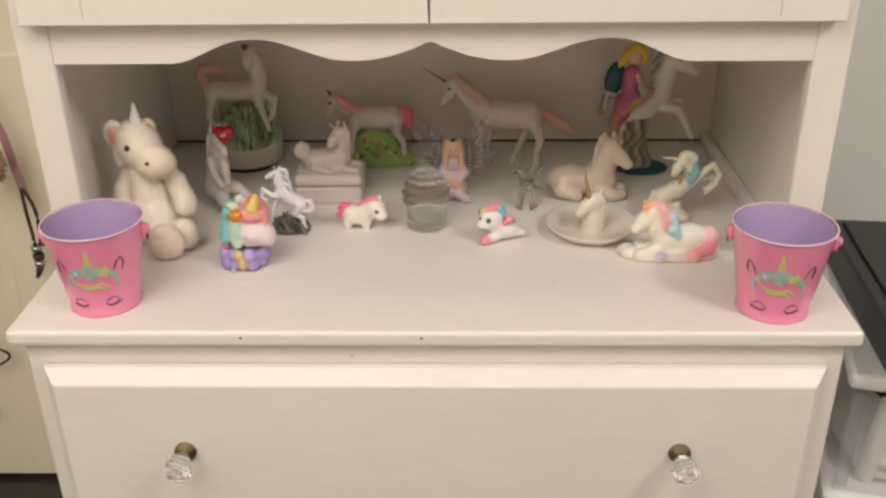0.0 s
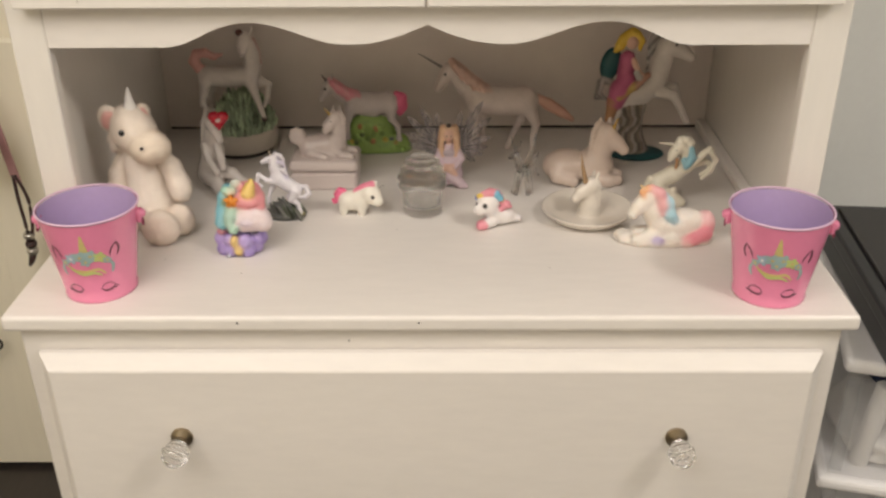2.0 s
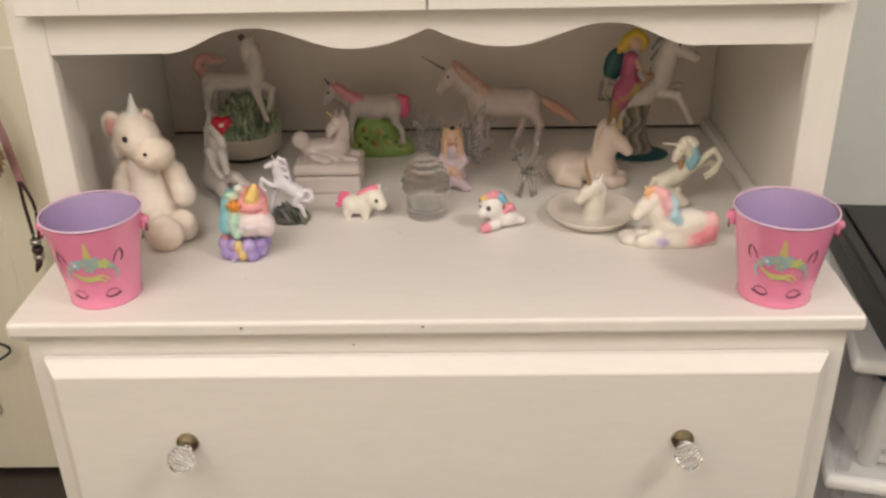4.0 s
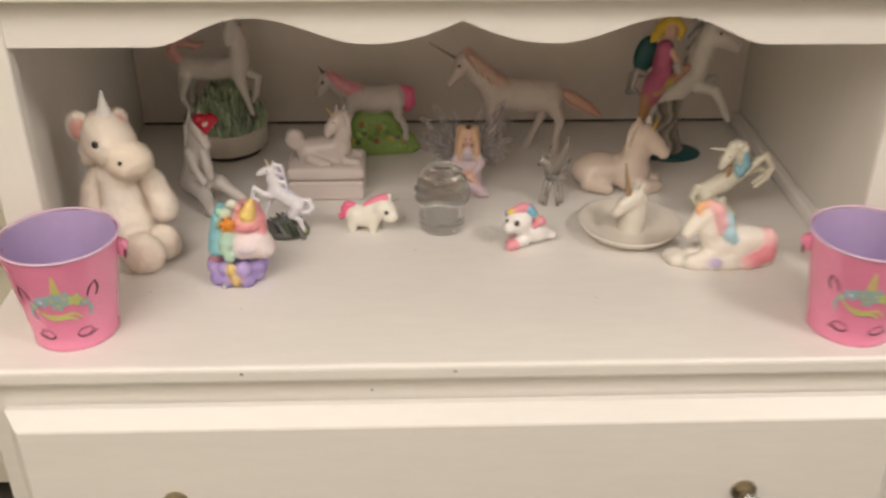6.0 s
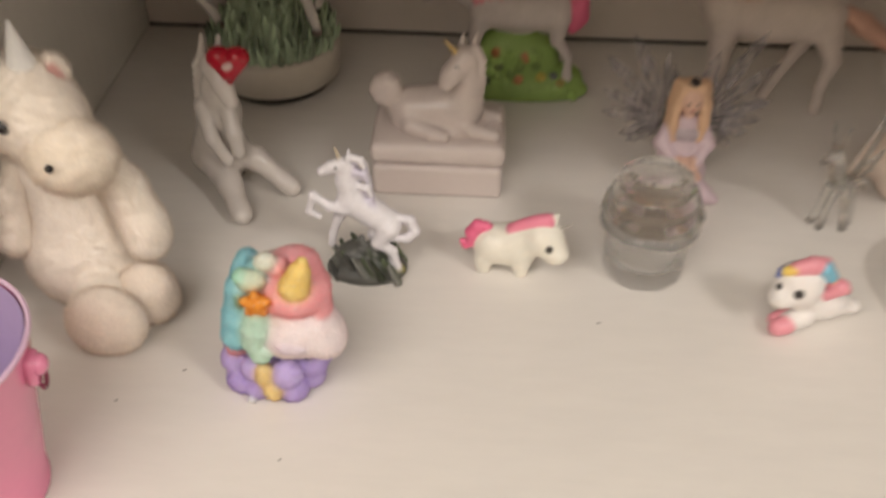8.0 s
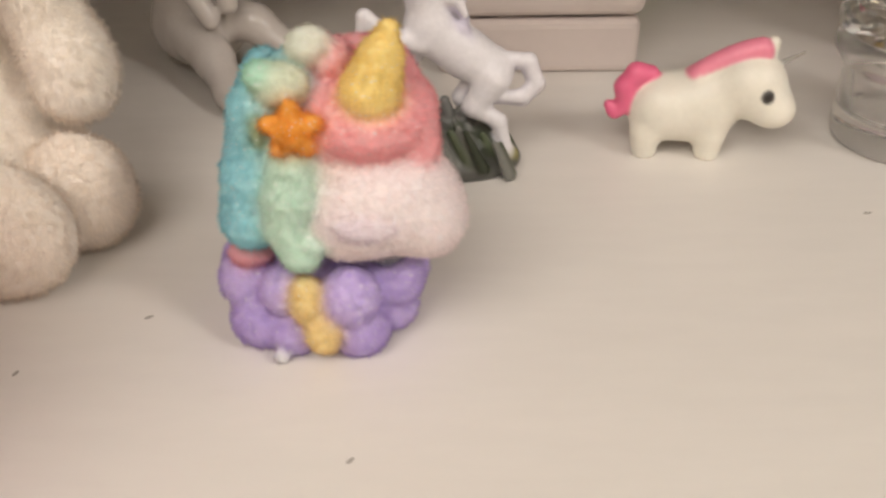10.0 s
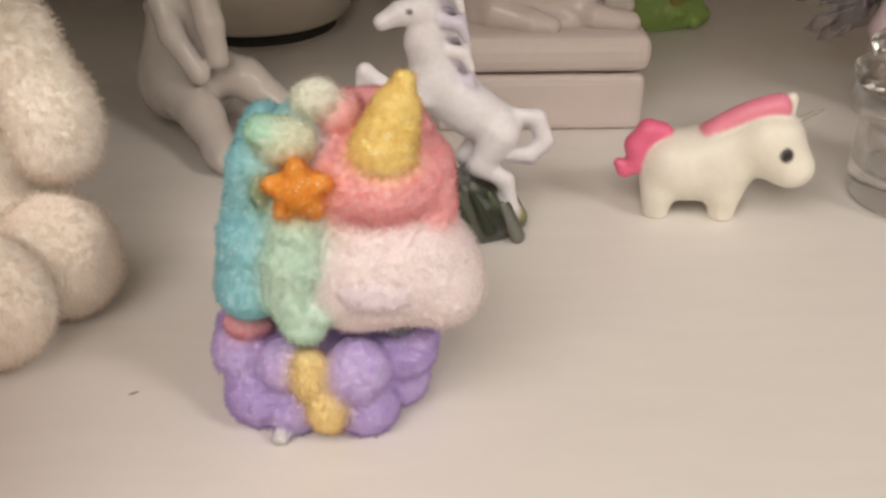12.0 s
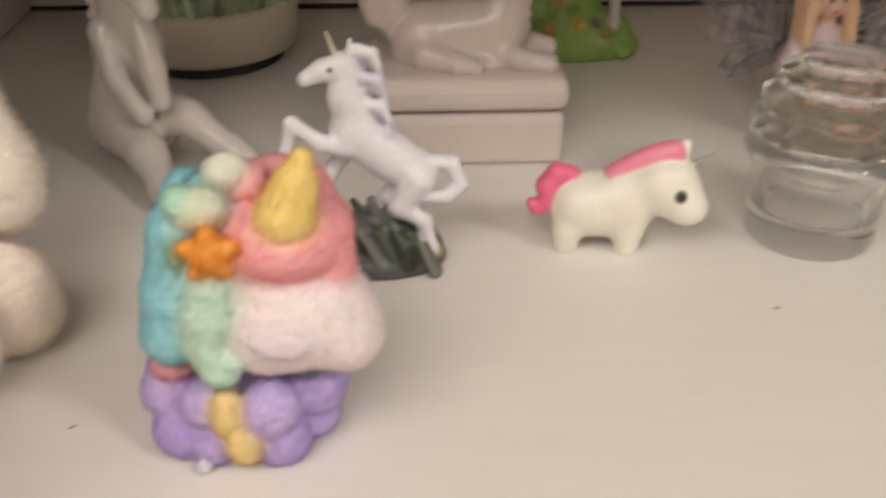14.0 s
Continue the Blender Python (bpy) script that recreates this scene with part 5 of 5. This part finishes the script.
def spun_glass(place, turn):
    bm = bmesh.new()
    P = 0.001
    def bar(*pts):
        tube(bm, [(x * P, y * P, z * P) for x, y, z, r in pts], [r * P for *_, r in pts], 8)
    bar((-12, 0, 1, 3), (-8, 0, 12, 3.5), (-6, 0, 30, 4), (2, 0, 36, 6), (8, 0, 30, 4), (12, 0, 12, 3.5), (13, 0, 1, 3))
    bar((-8, -8, 1, 2.5), (-5, -4, 18, 3), (0, 0, 34, 4))
    bar((8, -9, 1, 2.5), (7, -4, 16, 3), (4, 0, 34, 4))
    bar((-2, 0, 34, 6), (-6, -1, 48, 5), (-10, -3, 58, 5.5), (-16, -6, 56, 3), (-19, -7, 54, 1.5))
    bar((-10, -2, 60, 2.2), (-14, -2, 72, 1.2), (-16, -2, 84, 0.5))
    bar((-6, 0, 60, 2), (-4, 2, 70, 1), (-3, 2, 76, 0.5))
    bar((4, 1, 38, 4), (10, 2, 52, 4), (15, 3, 70, 3), (17, 3, 86, 0.8))
    bar((6, 1, 38, 3), (16, 2, 46, 3.4), (22, 2, 60, 0.8))
    bar((9, 0, 32, 3), (18, 2, 34, 2.4), (23, 2, 26, 1))
    ob = part("glass_figurine", bm, SPUN, smooth=True)
    ob.matrix_world = pose(*place, 0, 0, turn)
    return tagged(ob, "small clear spun glass winged animal figurine", "figurine")


bucket((-0.373, 0.069, TOP), 8)
bucket((0.379, 0.056, TOP), -15)
plush((-0.352, 0.212, TOP), 0)
cupcake((-0.2275, 0.160, TOP), 0)
pony_standing((-0.095, 0.262, TOP), -4)
pony_lying((0.079, 0.226, TOP), 0)
rearing_on_rock((-0.191, 0.256, TOP), 0)
seated((-0.296, 0.345, TOP), 0)
trinket_box((-0.151, 0.364, TOP), 0)
music_box((-0.294, 0.493, TOP), 0)
mound_horse((-0.095, 0.482, TOP), 0)
big_horse((0.089, 0.478, TOP), 0)
cream_lying((0.208, 0.366, TOP), 0)
ring_dish((0.200, 0.246, TOP), 0)
lying_rainbow((0.289, 0.183, TOP), 0)
rearing_cream((0.308, 0.284, TOP), 0)
rider((0.297, 0.462, TOP), 0)
fairy((0.021, 0.366, TOP), 0)
glass_jar((-0.013, 0.267, TOP), 0)
spun_glass((0.120, 0.322, TOP), 0)


# ---- beside the dresser ----
def storage_tower():
    t = empty("drawer_tower", (0.486, 0.060, 0), -14, label="white plastic drawer tower with clear drawers", category="drawer tower")
    part("top_panel", box((0, 0, 0.684), (0.30, 0.34, 0.704), 0.008, 3), WHITE_PLASTIC, t)
    for z in (0.06, 0.19, 0.36, 0.53):
        part("shelf", box((-0.004, -0.004, z - 0.018), (0.304, 0.34, z), 0.006, 2), WHITE_PLASTIC, t)
        if z < 0.1:
            continue
        bm = box((0.008, 0.006, z + 0.002), (0.292, 0.008, z + 0.145))
        box((0.008, 0.0085, z + 0.002), (0.010, 0.32, z + 0.145), bm=bm)
        part("drawer_shell", bm, CLEAR_PLASTIC, t, "clear plastic drawer")
        for y in (0.012, 0.31):
            part("corner_post", box((0.012, y, z + 0.001), (0.026, y + 0.016, z + 0.151), 0.003), CLEAR_PLASTIC if y < 0.1 else WHITE_PLASTIC, t)
        part("back_panel", box((0.02, 0.331, z + 0.001), (0.29, 0.337, z + 0.15)), WHITE_PLASTIC, t)
    for x in (0.01, 0.275):
        part("foot", box((x, 0.01, 0), (x + 0.015, 0.33, 0.0415)), WHITE_PLASTIC, t)
    base = pose(0.486, 0.060, 0, 0, 0, -14)
    for x, y, z, sx, sy, sz, mat, lab in ((0.10, 0.12, 0.5305, 0.085, 0.10, 0.030, WHITE_CLOTH, "crumpled white cloth inside clear drawer"), (0.17, 0.16, 0.5905, 0.11, 0.12, 0.030, NAVY_CLOTH, "folded navy cloth inside clear drawer")):
        bm = bmesh.new()
        bmesh.ops.create_icosphere(bm, subdivisions=4, radius=1)
        for v in bm.verts:
            v.co = v.co * (1 + 0.18 * noise.noise(v.co * 2.3 + Vector((z * 50, 0, 0))))
            v.co = Vector((v.co.x * sx, v.co.y * sy, (max(v.co.z, -0.7) + 0.7) * sz))
        ob = part("folded_cloth", bm, mat, smooth=True)
        ob.matrix_world = base @ pose(x, y, z)
        tagged(ob, lab, "cloth")
    bm = lathe([(0, 0), (0.011, 0), (0.012, 0.002), (0.012, 0.118), (0.010, 0.12), (0.004, 0.12), (0, 0.119)], 24)
    ob = part("paper_roll", bm, WHITE_CLOTH, smooth=True)
    ob.matrix_world = base @ pose(0.048, 0.04, 0.531, 0, 6, 0)
    tagged(ob, "rolled white paper standing inside clear drawer", "paper roll")


storage_tower()


def black_case():
    c = empty("black_case", (0.519, 0.022, 0.7045), -5, label="black plastic equipment case on drawer tower", category="case")
    part("case_body", box((0.004, 0.004, 0), (0.266, 0.346, 0.034), 0.004, 2), BLACK_PLASTIC, c)
    part("case_lid", box((0, 0, 0.0345), (0.27, 0.35, 0.056), 0.004, 2), BLACK_PLASTIC, c)
    part("case_panel", box((0.020, 0.018, 0.0564), (0.25, 0.332, 0.0600), 0.003, 2), BLACK_MATT, c, "dull black raised panel")


black_case()


def bag_charm():
    c = empty("bag_charm", (-0.745, 0.64, 0.80), label="dusty pink leather strap with beads and tan fluffy charm", category="bag charm")
    part("hook", tube(bmesh.new(), [(-0.06, 0.046, 0.25), (-0.06, 0.010, 0.25), (-0.06, 0.0, 0.24), (-0.06, 0.004, 0.228)], 0.004), BRASS, c, smooth=True)
    line = sweep([(-0.06, 0.002, 0.235), (-0.03, 0.0, 0.10), (0.0, 0.0, -0.005), (0.010, 0.0, -0.070), (0.017, 0.0, -0.120)], 6)
    bm = bmesh.new()
    rows = [[bm.verts.new(Vector(p) + Vector((dx, dy, 0))) for dx, dy in ((-0.007, -0.002), (0.007, -0.002), (0.007, 0.002), (-0.007, 0.002))] for p in line]
    for a, b in zip(rows, rows[1:]):
        for k in range(4):
            bm.faces.new((a[k], a[(k + 1) % 4], b[(k + 1) % 4], b[k]))
    bm.faces.new(rows[0][::-1]), bm.faces.new(rows[-1])
    part("strap", bm, STRAP_PINK, c, "dusty pink leather strap")
    for dx in (-0.006, 0.006):
        cord = sweep([(0.014 + dx * 0.3, -0.001, -0.105), (0.021 + dx * 1.4, -0.002, -0.150), (0.021 + dx, -0.002, -0.200), (0.017 + dx * 0.4, -0.002, -0.232)], 6)
        part("cord", tube(bmesh.new(), cord, 0.0032), STRAP_DARK, c, "dark brown leather cord", smooth=True)
    for z, mat in ((-0.222, PEWTER), (-0.238, STRAP_DARK), (-0.252, PEWTER)):
        bm = lathe([(0.003, -0.006), (0.009, -0.005), (0.0105, 0), (0.009, 0.005), (0.003, 0.006), (0.003, -0.006)], 20, place=(0.017, -0.002, z))
        part("bead", bm, mat, c, smooth=True)
    part("tassel", tube(bmesh.new(), [(0.016, -0.002, -0.258), (0.012, -0.002, -0.270), (0.006, -0.002, -0.282)], [0.007, 0.006, 0.003]), STRAP_DARK, c, smooth=True)
    g = Sculpt()
    rnd = random.Random(13)
    tan = (0.40, 0.27, 0.17)
    g.ball(tan, (0, 0, 0), (30, 24, 40), k=3)
    for i in range(90):
        v = Vector((rnd.gauss(0, 1), rnd.gauss(0, 1), rnd.gauss(0, 1))).normalized()
        p = Vector((v.x * 29, v.y * 23, v.z * 39))
        q = p + v * 6 + Vector((0, 0, -3))
        g.limb(shade(tan, rnd.uniform(0.6, 1.4)), (*p, 3), (*q, 1), k=1.5)
    g.ball((0.55, 0.16, 0.16), (16, -20, -8), (6, 4, 5), k=1)
    fluff = g.build("fluffy_charm", RESIN, 1.5, (-0.020, -0.035, -0.045), 0, flat=False)
    fluff.parent = c
    tagged(fluff, "tan fluffy charm")


bag_charm()


def cable():
    line = sweep([(-1.02, 0.672, 0.004), (-0.985, 0.672, 0.16), (-0.93, 0.672, 0.27), (-0.875, 0.672, 0.302), (-0.848, 0.672, 0.322), (-0.856, 0.672, 0.337), (-0.90, 0.672, 0.345), (-0.96, 0.672, 0.30), (-1.03, 0.672, 0.15), (-1.06, 0.672, 0.004)], 6)
    tagged(part("cable", tube(bmesh.new(), line, 0.0026), BLACK_PLASTIC, smooth=True), "thin black cable looped against cream closet door", "cable")


cable()
